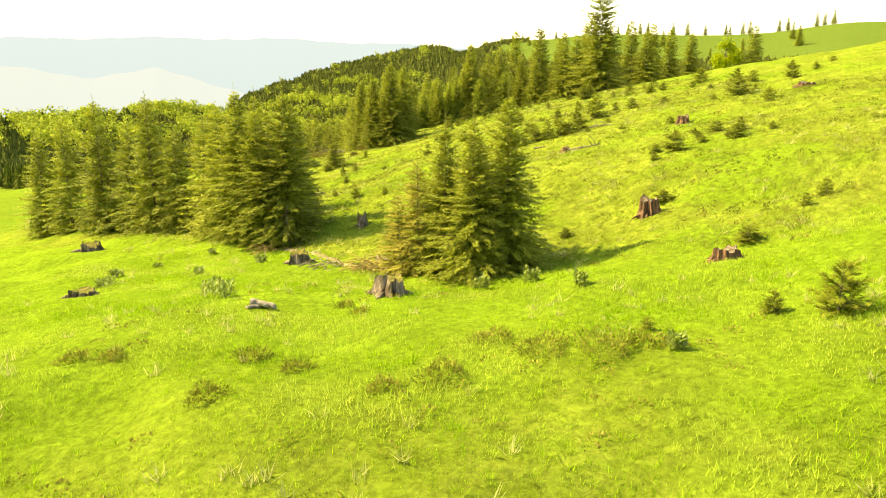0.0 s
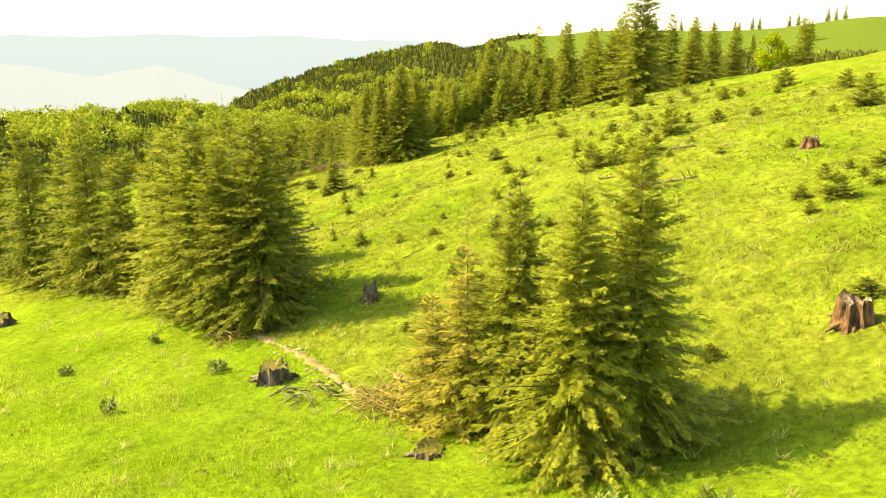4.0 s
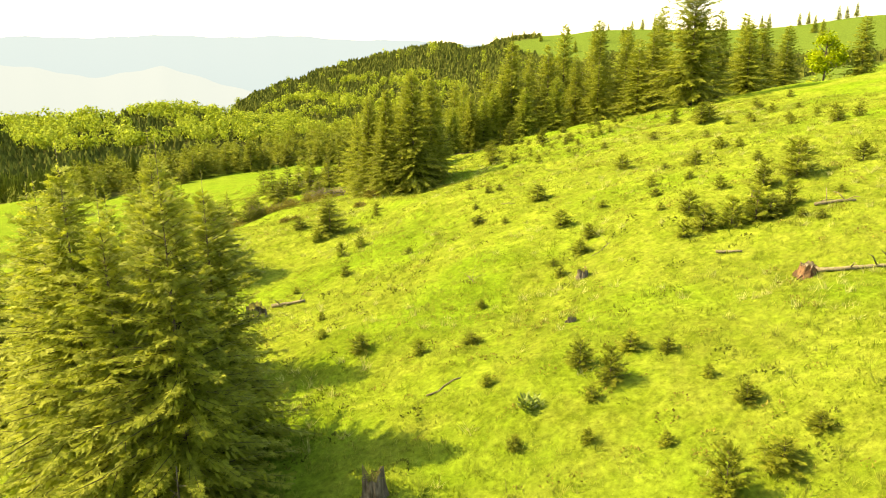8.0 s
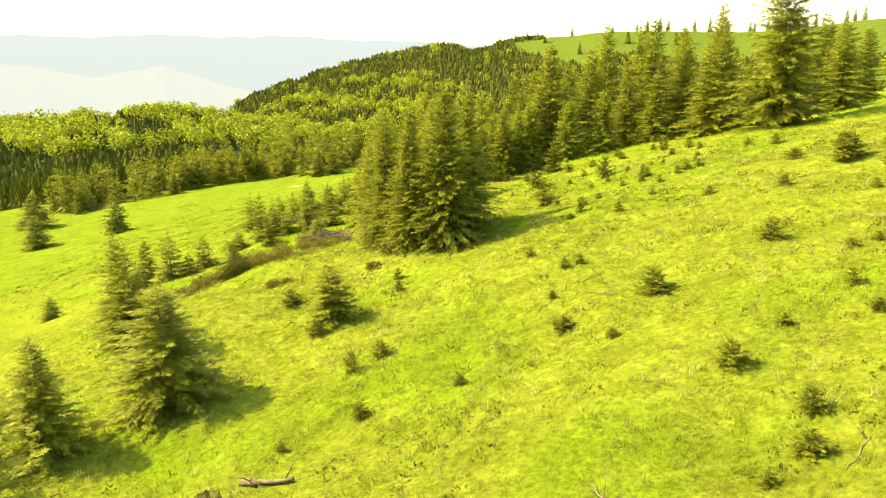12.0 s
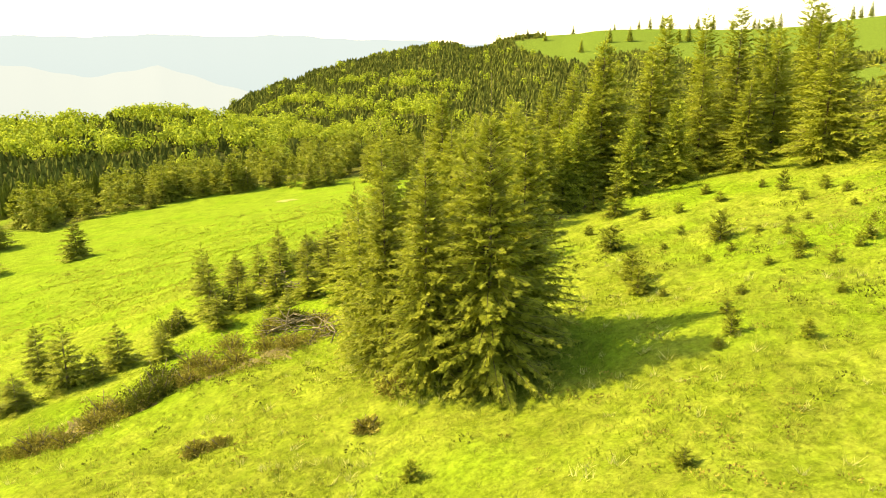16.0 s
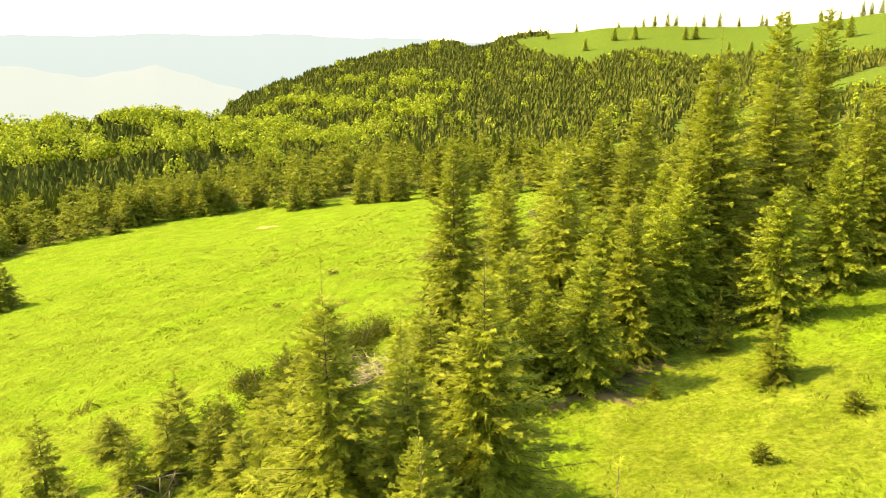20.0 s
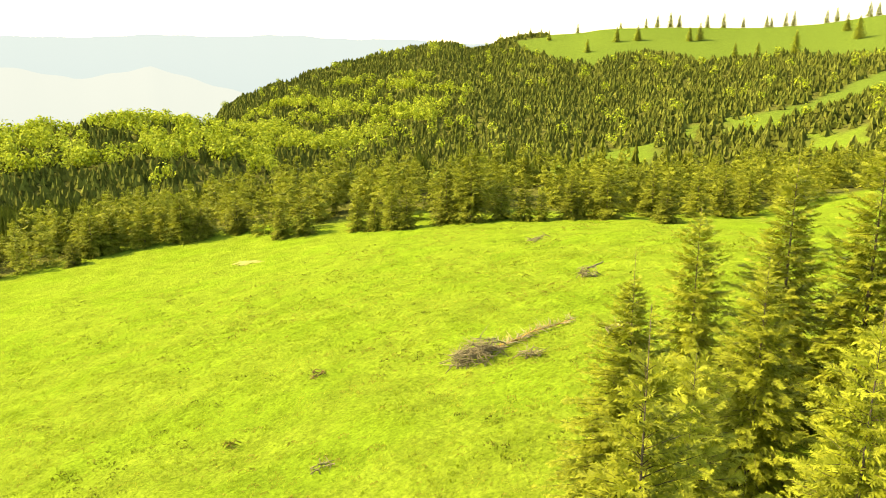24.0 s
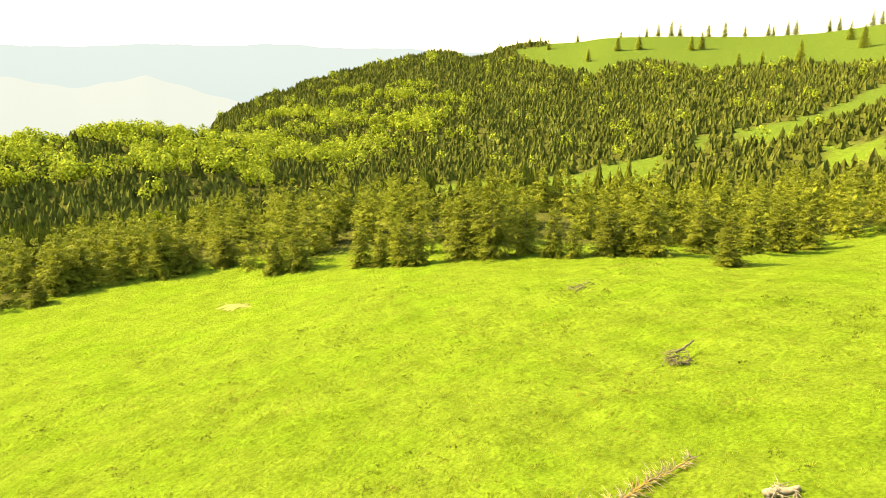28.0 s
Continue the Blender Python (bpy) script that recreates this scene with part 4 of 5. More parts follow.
# mountains behind everything, their distance haze painted as a pale emission colour
def backdrop(name, rng_m, shape, colour, label):
    m = bpy.data.materials.new(name)
    m.use_nodes = True
    bsdf = m.node_tree.nodes["Principled BSDF"]
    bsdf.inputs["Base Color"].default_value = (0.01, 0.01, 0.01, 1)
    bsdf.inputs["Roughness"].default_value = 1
    # near-black slopes; this pale glow stands in for the haze before them
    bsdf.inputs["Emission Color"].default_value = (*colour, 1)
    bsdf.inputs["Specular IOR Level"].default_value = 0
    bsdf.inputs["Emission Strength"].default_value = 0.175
    b = np.arange(-60, 75, 0.5)
    top = np.interp(b, [q[0] for q in shape], [q[1] for q in shape]) + 4 * np.sin(b * 0.7) + 2 * np.sin(b * 2.3 + 1)
    px, py = rng_m * np.sin(np.radians(b)), 100 + rng_m * np.cos(np.radians(b))
    rows = [np.stack([px * s, 100 + (py - 100) * s, z], -1) for s, z in ((0.86, top * 0 - 420), (0.93, top * 0.45 - 170), (1.0, top), (1.1, top * 0 - 300))]
    n = len(b)
    i = np.arange(n - 1)
    f = np.vstack([np.stack([k * n + i, k * n + i + 1, (k + 1) * n + i + 1, (k + 1) * n + i], -1) for k in range(3)])
    tagged(link_mesh(name, np.vstack(rows), f, m, flat=False), label, "mountains", kind="structure")


backdrop("backdrop", 3500, [(-60, 60), (-30, 95), (-15, 105), (-6, 100), (0, 82), (8, 60), (30, 20), (75, 0)], (0.62, 0.84, 1.0), "pale blue mountains with the haze put into their glow")
backdrop("backdrop", 1900, [(-60, 30), (-34, -25), (-27, 0), (-21, -30), (-16, -14), (-12, -50), (-7, -100), (0, -140), (75, -200)], (0.72, 0.89, 0.98), "pale foothills in the valley with the haze put into their glow")


# the light-green birch by the row
def make_leaf_tree(name, x, y, h, r, seed, material, label, n=2600, trunk_mat=None):
    rng = np.random.default_rng(seed)
    tree = new(name)
    tree.matrix_basis = pose(x, y, hz(x, y) - 0.1)
    part("trunk", tube([(0, 0, 0), (0.05, 0, h * 0.3), (0, 0.05, h * 0.6), (0.03, 0, h * 0.95)], [h * 0.02, h * 0.015, h * 0.01, h * 0.003]), trunk_mat or M_BARK, tree)
    for k in range(7):
        a, z = k * 2.4, h * (0.2 + 0.09 * k)
        e = r * (0.8 - 0.07 * k)
        part("limb", tube([(0, 0, z), (math.cos(a) * e * 0.5, math.sin(a) * e * 0.5, z + e * 0.45), (math.cos(a) * e, math.sin(a) * e, z + e * 0.8)], [h * 0.007, h * 0.005, h * 0.002], 5), M_BARK, tree)
    blobs = rng.normal(0, 1, (26, 3))
    blobs = unit(blobs) * rng.uniform(0.35, 0.85, (26, 1)) * np.array([r, r, h * 0.4]) + np.array([0, 0, h * 0.56])
    own = blobs[rng.integers(0, 26, n)] + rng.normal(0, 0.16, (n, 3)) * np.array([r, r, h * 0.22])
    w = unit(rng.normal(0, 1, (n, 3)) + np.array([0, 0, -0.3]))
    v, f = kites(own, w, unit(np.cross(w, rng.normal(0, 1, (n, 3)))), np.full(n, r * 0.13), np.full(n, r * 0.09))
    link_mesh("crown", v, f, material, tree)
    return tagged(tree, label, "tree")


make_leaf_tree("birch_tree", 50.8, 109.4, 7.3, 2.3, 4, M_LEAF, "bright spring-green birch beside dark spruces on the slope")
make_leaf_tree("beech_tree", -61, 306, 10, 2.6, 6, M_LEAF, "bright yellow-green beech standing out of the spruce forest")
make_leaf_tree("beech_tree", -66, 304, 8, 2.4, 8, M_LEAF, "bright yellow-green beech standing out of the spruce forest")


# shrubs on the gully bank
def make_shrub(x, y, h, r, seed, material=None, n=1100, label="rounded dark brown-green shrub on the gully bank"):
    rng = np.random.default_rng(seed)
    bush = new("shrub")
    bush.matrix_basis = pose(x, y, hz(x, y) - 0.03)
    for k in range(5):
        a = k * 1.3 + seed
        part("stem", tube([(0, 0, -0.05), (math.cos(a) * r * 0.3, math.sin(a) * r * 0.3, h * 0.4), (math.cos(a) * r * 0.6, math.sin(a) * r * 0.6, h * 0.8)], [0.025, 0.018, 0.006], 5), M_BARK, bush)
    d = unit(rng.normal(0, 1, (n, 3)))
    d[:, 2] = np.abs(d[:, 2])
    p = d * np.array([r, r, h * 0.9]) * rng.uniform(0.35, 1, (n, 1)) * (0.8 + 0.25 * np.sin(d[:, :1] * 5 + seed) * np.cos(d[:, 1:2] * 4))
    w = unit(d + rng.normal(0, 0.7, (n, 3)))
    v, f = kites(p, w, unit(np.cross(w, rng.normal(0, 1, (n, 3)))), rng.uniform(0.06, 0.13, n), rng.uniform(0.03, 0.05, n))
    link_mesh("foliage", v, f, material or M_HEATH, bush)
    return tagged(bush, label, "shrub", "shrubs on the gully bank")


SHRUBS = [(-0.8, 100.2, 2.2, 1.7), (-3.6, 100.5, 0.9, 1.1), (-0.5, 101.9, 1.1, 0.9), (-8.6, 78.9, 1.0, 1.0), (-7.8, 80.2, 0.9, 0.9), (-5.3, 82.3, 0.9, 0.8), (-10.2, 77.6, 0.9, 0.9),
          (-4.2, 83.2, 0.7, 0.9), (-6.6, 81.4, 0.8, 0.9), (-11.8, 76.0, 0.8, 1.0), (-3.2, 82.2, 0.6, 0.8), (-8.0, 87.2, 1.3, 1.0), (-10.3, 86.3, 1.2, 1.0), (-5.2, 99.2, 0.8, 1.0), (-2.2, 99.8, 1.0, 1.0), (-3.3, 99.1, 1.3, 1.1), (-1.9, 101.2, 1.2, 1.2), (-4.7, 98.4, 1.2, 1.0), (-2.6, 96.3, 0.9, 0.9), (-0.7, 101.6, 1.4, 1.3),
          (-4.1, 96.2, 1.1, 1.0), (-3.0, 97.4, 1.2, 1.0), (-1.4, 99.4, 1.3, 1.1), (-5.4, 95.2, 1.0, 0.9), (0.3, 102.6, 1.2, 1.0)]
SHRUBS += [(-8.7, 77.2, 1.2, 1.0), (-8.2, 77.6, 1.0, 0.8), (-9.4, 77.1, 0.7, 0.8), (-10.7, 75.7, 0.6, 0.8), (-11.8, 75.8, 0.6, 0.9), (-10.1, 76.6, 0.6, 0.7), (-7.4, 77.9, 0.7, 0.7), (-7.4, 80.1, 0.8, 0.8), (-6.0, 79.3, 0.8, 0.8),
           (-5.0, 80.0, 0.6, 0.8), (-4.1, 79.5, 0.6, 0.7), (-0.3, 72.5, 0.7, 0.9), (-0.4, 74.9, 0.8, 0.9), (-6.6, 78.6, 0.6, 0.6), (-5.7, 72.1, 0.35, 0.5), (-5.1, 72.2, 0.3, 0.4), (-1.1, 70.9, 0.35, 0.5)]
for i, (x, y, h, r) in enumerate(SHRUBS):
    make_shrub(x, y, h, r, 100 + i, M_SHRUB if h > 0.95 else None, 2200 if h > 0.95 else 1100)


# stumps
def make_stump(x, y, d, h, seed, material=None, label="weathered grey spruce stump in the grass", moss=True):
    rng = np.random.default_rng(seed)
    st = new("tree_stump")
    st.matrix_basis = pose(x, y, hz(x, y) - 0.06, rng.normal(0, 4), rng.normal(0, 4), rng.uniform(0, 360))
    n, bm = 30, bmesh.new()
    lobes = rng.uniform(0.1, 0.3, 5)
    groove = rng.normal(0, 0.10, n) + 0.10 * np.sin(np.arange(n) * 1.9 + seed)
    jag = rng.uniform(-0.2, 0.06, n) + 0.14 * (rng.random(n) < 0.15)
    rings = []
    for t in (0, 0.1, 0.3, 0.65, 1.0):
        flare = 1 + 0.6 * (1 - t) ** 3
        ring = []
        for i in range(n):
            a = 6.2832 * i / n
            lobe = sum(l * max(0, math.cos(a - 1.256 * k)) ** 4 for k, l in enumerate(lobes))
            rr = d / 2 * (0.86 + lobe * (0.5 + 1.2 * (1 - t) ** 2)) * (0.62 + 0.38 * flare) * (1 + groove[i] + rng.normal(0, 0.03))
            top = h * t + (h * (0.12 * math.sin(2 * a + seed) + jag[i]) if t == 1 else h * 0.4 * jag[i] * (t > 0.6))
            ring.append(bm.verts.new((rr * math.cos(a), rr * math.sin(a), top)))
        rings.append(ring)
    for a, b in zip(rings, rings[1:]):
        for i in range(n):
            bm.faces.new((a[i], a[(i + 1) % n], b[(i + 1) % n], b[i]))
    rim_at = [tuple(v.co) for v in rings[-1]]
    part("bark", bm, material or M_STUMP, st, flat=True)
    bm = bmesh.new()
    c = bm.verts.new((0, 0, h * 0.72))
    rim = [bm.verts.new((q[0] * 0.985, q[1] * 0.985, q[2] - 0.012)) for q in rim_at]
    for i in range(n):
        bm.faces.new((c, rim[i], rim[(i + 1) % n]))
    part("cut_face", bm, M_MOSS if moss else M_STUMP, st, "mossy cut top" if moss else "dark broken top")
    if moss:
        k = 320
        a, q = rng.random(k) * 6.28, d * 0.46 * np.sqrt(rng.random(k))
        w = unit(np.stack([np.cos(a), np.sin(a), rng.uniform(0.2, 1.4, k)], -1))
        v, f = kites(np.stack([np.cos(a) * q, np.sin(a) * q, h * rng.uniform(0.7, 0.98, k)], -1), w, unit(np.cross(w, rng.normal(0, 1, (k, 3)))), rng.uniform(0.03, 0.06, k), rng.uniform(0.012, 0.022, k))
        link_mesh("moss_cushion", v, f, M_TUSSOCK, st, "green moss and grass on the top")["kind"] = "stuff"
    for k in range(6):
        a = k * 1.05 + rng.uniform(-0.4, 0.4)
        q = d * rng.uniform(0.75, 1.25)
        part("root", tube([(math.cos(a) * d * 0.4, math.sin(a) * d * 0.4, h * 0.25), (math.cos(a) * d * 0.7, math.sin(a) * d * 0.7, 0.09), (math.cos(a) * q, math.sin(a) * q, 0.0)], [d * 0.1, d * 0.08, d * 0.03], 6), material or M_STUMP, st)
    return tagged(st, label, "stump", "stumps on the meadow")


RED = "rotting red-brown stump in the grass"
for i, (x, y, d, h, red) in enumerate([(-2.45, 33.8, 0.72, 0.5, 0), (0.88, 24.4, 0.74, 0.54, 0), (10.16, 29.9, 0.62, 0.66, 1), (16.65, 42.8, 0.5, 0.45, 1), (-0.07, 39.4, 0.4, 0.65, 0),
                                       (-14.0, 43.4, 0.9, 0.5, 0), (1.13, 28.8, 0.55, 0.22, 0), (9.47, 22.8, 0.52, 0.36, 1), (24.8, 45.4, 0.8, 0.3, 1), (-9.3, 29.9, 0.75, 0.32, 0),
                                       (-4.6, 53.8, 0.66, 0.6, 0), (6.2, 47.9, 0.28, 0.3, 0), (5.0, 44.6, 0.2, 0.22, 0), (12.4, 49.9, 0.25, 0.38, 0), (10.7, 43.8, 0.38, 0.34, 1)]):
    make_stump(x, y, d, h, 200 + i, M_ROT if red else None, RED if red else "weathered grey spruce stump in the grass", not red)


# broad-leaved plants
def make_plant(x, y, h, r, seed):
    rng = np.random.default_rng(seed)
    pl = new("hellebore_plant")
    pl.matrix_basis = pose(x, y, hz(x, y) - 0.02)
    for s in range(max(4, int(14 * r / 0.35))):
        a, q = rng.uniform(0, 6.28), r * 0.75 * math.sqrt(rng.random())
        bx, by, top = math.cos(a) * q, math.sin(a) * q, h * rng.uniform(0.7, 1.0) * (1 - 0.3 * q / r)
        n = 9
        t = np.linspace(0.25, 1, n)
        ang = np.arange(n) * 2.4 + rng.uniform(0, 6)
        root = np.stack([np.full(n, bx), np.full(n, by), top * t], -1)
        w = unit(np.stack([np.cos(ang), np.sin(ang), 0.2 + 1.0 * t], -1))
        v, f = kites(root, w, unit(np.cross(w, np.array([0, 0, 1.0]))), np.full(n, 0.16), np.full(n, 0.075))
        v = np.vstack([v, [(bx - 0.008, by, 0), (bx + 0.008, by, 0), (bx + 0.004, by, top), (bx - 0.004, by, top)]])
        link_mesh("leafy_stem", v, np.vstack([f, [[4 * n, 4 * n + 1, 4 * n + 2, 4 * n + 3]]]), M_BROAD, pl)
    return tagged(pl, "clump of broad-leaved green plants in short grass", "plant", "broad-leaved plants on the meadow")


for i, (x, y, h, r) in enumerate([(3.5, 25.5, 0.5, 0.32), (4.8, 24.8, 0.5, 0.36), (-3.9, 25.4, 0.62, 0.65), (5.5, 22.5, 0.4, 0.32), (-4.2, 35.6, 0.28, 0.28), (-6.0, 32.2, 0.34, 0.25), (-7.0, 39.0, 0.25, 0.22),
                                  (-9.3, 32.1, 0.4, 0.48), (-8.8, 36.7, 0.26, 0.26), (5.65, 16.9, 0.3, 0.22), (-9.4, 33.6, 0.3, 0.3), (-4.2, 35.1, 0.37, 0.32), (3.2, 41.0, 0.3, 0.3)]):
    make_plant(x, y, h, r, 300 + i)


# logs, dead branches and brush
def make_log(x0, y0, x1, y1, d, material, label, name="fallen_log", lift=0.5, twigs=0, seed=0):
    rng = np.random.default_rng(seed + 5000 + int(x0 * 10))
    lg = new(name)
    z0, z1 = hz(x0, y0), hz(x1, y1)
    lg.matrix_basis = pose(x0, y0, z0)
    n = 7
    pts = [((x1 - x0) * k / n + rng.normal(0, 0.03), (y1 - y0) * k / n + rng.normal(0, 0.03), hz(x0 + (x1 - x0) * k / n, y0 + (y1 - y0) * k / n) - z0 + d * lift) for k in range(n + 1)]
    part("trunk", tube(pts, [d / 2 * (1 - 0.4 * k / n) * rng.uniform(0.9, 1.1) for k in range(n + 1)], 9), material, lg)
    for k in range(twigs):
        p = Vector(pts[rng.integers(1, n)])
        a = rng.uniform(0, 6.28)
        e = p + Vector((math.cos(a) * 0.5, math.sin(a) * 0.5, rng.uniform(0.1, 0.5)))
        part("branch", tube([p, (p + e) / 2 + Vector((0, 0, 0.08)), e], [min(0.02, d * 0.25), min(0.014, d * 0.18), 0.004], 5), material, lg)
    return tagged(lg, label, "log")


make_log(0.55, 33.2, 1.75, 31.8, 0.2, M_DEAD, "bleached fallen spruce log beside the clump", twigs=4)
make_log(10.9, 43.7, 12.2, 42.6, 0.12, M_DEAD, "pale bleached root log lying by a red stump", twigs=3)
make_log(9.7, 46.4, 10.1, 46.0, 0.08, M_DEAD, "short pale log in the grass")
make_log(-4.2, 55.2, -2.9, 54.6, 0.16, M_DEAD, "thin pale log beside a stump", twigs=3)
make_log(1.2, 42.8, 1.95, 43.2, 0.05, M_DEAD, "thin pale stick in the grass", "dead_branch")
make_log(3.05, 50.9, 3.2, 49.9, 0.035, M_DEAD, "thin pale stick in the grass", "dead_branch", twigs=3)
make_log(7.6, 49.9, 6.9, 49.4, 0.035, M_DEAD, "thin pale stick in the grass", "dead_branch", twigs=1)
make_log(5.7, 60.1, 6.3, 59.5, 0.03, M_DEAD, "thin pale stick in the grass", "dead_branch", twigs=3)
make_log(-2.65, 23.45, -2.05, 23.2, 0.22, M_BLEACH, "short broken pale log in the grass")
make_log(-2.75, 23.25, -2.15, 23.5, 0.1, M_BLEACH, "splintered pale stick in the grass", "dead_branch")
make_log(13.2, 47.8, 14.2, 47.4, 0.11, M_DEAD, "grey log lying among spruce saplings", twigs=4)


def make_brush(x, y, r, h, count, seed, material, label, name="brush_pile", thick=0.03):
    """A heap of dead branches: each branch a part."""
    rng = np.random.default_rng(seed)
    bp = new(name)
    z0 = hz(x, y)
    bp.matrix_basis = pose(x, y, z0)
    for k in range(count):
        a, q = rng.uniform(0, 6.28), r * math.sqrt(rng.random()) * 0.8
        px, py = math.cos(a) * q, math.sin(a) * q
        g = hz(x + px, y + py) - z0
        b, L = rng.uniform(0, 6.28), r * rng.uniform(0.5, 1.3)
        zc = g + h * (1 - (q / r) ** 2) * rng.uniform(0.1, 1.0)
        p0 = Vector((px - math.cos(b) * L / 2, py - math.sin(b) * L / 2, max(g, zc - L * rng.uniform(0, 0.4))))
        p2 = Vector((px + math.cos(b) * L / 2, py + math.sin(b) * L / 2, zc + L * rng.uniform(-0.15, 0.35)))
        p1 = (p0 + p2) / 2 + Vector((rng.normal(0, 0.11 * L), rng.normal(0, 0.11 * L), rng.uniform(0, 0.15)))
        part("branch", tube([p0, p1, p2], [thick * f for f in (rng.uniform(0.6, 1.1), 0.7, 0.2)], 4), material, bp)
    return tagged(bp, label, "brush")


HEAP = "heap of bleached dead branches on the meadow"
make_brush(4.7, 122.1, 1.35, 1.0, 170, 1, M_DEAD, HEAP, thick=0.03)
fallen = new("fallen_spruce")
fx, fy, gx1, gy1 = 5.4, 122.5, 10.5, 125.7
fallen.matrix_basis = pose(fx, fy, hz(fx, fy))
rng = np.random.default_rng(19)
line = [(fx + (gx1 - fx) * k / 9, fy + (gy1 - fy) * k / 9) for k in range(10)]
spine = [Vector((x - fx, y - fy, hz(x, y) - hz(fx, fy) + 0.16)) for x, y in line]
part("trunk", tube(spine, [0.085 * (1 - 0.075 * k) for k in range(10)], 7), M_RUST, fallen, "rust-brown barkless trunk")
for k in range(170):
    u = rng.random() ** 1.3 * 8.9
    p = spine[int(u)].lerp(spine[min(int(u) + 1, 9)], u - int(u))
    a = math.atan2(gy1 - fy, gx1 - fx) + rng.choice([-1, 1]) * rng.uniform(0.3, 1.7)
    e = rng.uniform(0.35, 0.95) * (1.1 - 0.07 * u)
    end = p + Vector((math.cos(a) * e, math.sin(a) * e, rng.uniform(-0.14, 0.35)))
    part("branch", tube([p, (p + end) / 2 + Vector((0, 0, rng.uniform(0, 0.1))), end], [0.022, 0.016, 0.005], 4), M_BLEACH if k % 3 else M_STRAW, fallen)
tagged(fallen, "fallen dead spruce with bleached bare branches and rusty trunk", "tree")
make_brush(7.2, 120.8, 0.8, 0.2, 24, 4, M_DEAD, "scattered dry sticks in the grass")
make_brush(14.4, 136.6, 0.8, 0.9, 50, 5, M_DEAD, HEAP)
make_log(14.4, 136.8, 16.0, 138.2, 0.16, M_DEAD, "bleached branch sticking out of a heap", "dead_branch", lift=4.0)
make_brush(11.6, 121.7, 0.6, 0.25, 22, 6, M_BLEACH, "low heap of pale wood in the grass")
make_log(11.1, 121.9, 12.1, 121.6, 0.3, M_BLEACH, "weathered pale broken log lying in the grass", twigs=3)
make_brush(-3.3, 125.5, 0.5, 0.35, 20, 7, M_ROT, "small heap of reddish rotten wood in the grass")
make_brush(-2.6, 80.4, 1.2, 0.7, 22, 8, M_DEAD, "tangle of grey dead branches beside the spruce clump", thick=0.035)
make_brush(-4.2, 82.0, 1.2, 0.6, 44, 9, M_DEAD, "tangle of grey dead branches on the gully bank")
make_brush(0.3, 95.6, 1.6, 0.7, 150, 20, M_BLEACH, "wide heap of pale dead branches beside the young spruces", thick=0.018)
make_brush(-0.9, 98.7, 1.0, 0.5, 36, 21, M_DEAD, "tangle of grey dead branches on the gully bank")
make_brush(-4.8, 88.0, 0.7, 0.45, 24, 10, M_DEAD, "pale dead branches among young spruces")
make_brush(-6.1, 90.4, 0.8, 0.7, 22, 11, M_DEAD, "pale dead branches among young spruces")
make_brush(-12.9, 102.4, 0.7, 0.4, 18, 12, M_HEATH, "dark brush heap on the open meadow")
make_brush(0.6, 31.4, 1.3, 0.5, 80, 13, M_STRAW, "dry brown branch litter at the foot of the clump", "branch_litter", 0.02)
make_brush(-1.5, 32.4, 0.9, 0.2, 30, 14, M_DEAD, "dry brown branch litter at the foot of the clump", "branch_litter", 0.02)
make_brush(-2.2, 113.7, 0.5, 0.3, 16, 15, M_DEAD, "small heap of grey sticks in the grass")
make_brush(-6.6, 118.7, 0.4, 0.25, 12, 16, M_HEATH, "small heap of dark sticks in the grass")
make_brush(16.5, 161.8, 1.2, 0.35, 30, 17, M_DEAD, "flat heap of grey branches near the forest edge")
make_brush(8.0, 96.5, 1.4, 0.5, 30, 18, M_DEAD, "grey brushwood under the spruces")
make_brush(-4.5, 38.9, 0.9, 0.22, 44, 30, M_STRAW, "dry brown branch litter at the foot of the spruces", "branch_litter", 0.018)
pole = new("dead_tree")
pole.matrix_basis = pose(-3.4, 38.9, hz(-3.4, 38.9) - 0.1, 2, -3, 0)
part("trunk", tube([(0, 0, 0), (0.03, 0.02, 0.8), (0, 0.05, 1.6), (0.06, 0.03, 2.2)], [0.035, 0.03, 0.02, 0.008]), M_BARK, pole)
for k in range(14):
    a, z = k * 2.1, 0.5 + 0.11 * k
    part("branch", tube([(0.02, 0.02, z), (math.cos(a) * 0.3, math.sin(a) * 0.3, z - 0.02), (math.cos(a) * 0.6, math.sin(a) * 0.6, z - 0.14)], [0.009, 0.007, 0.003], 4), M_BARK, pole)
tagged(pole, "bare dead spruce pole standing before the green spruces", "dead tree")


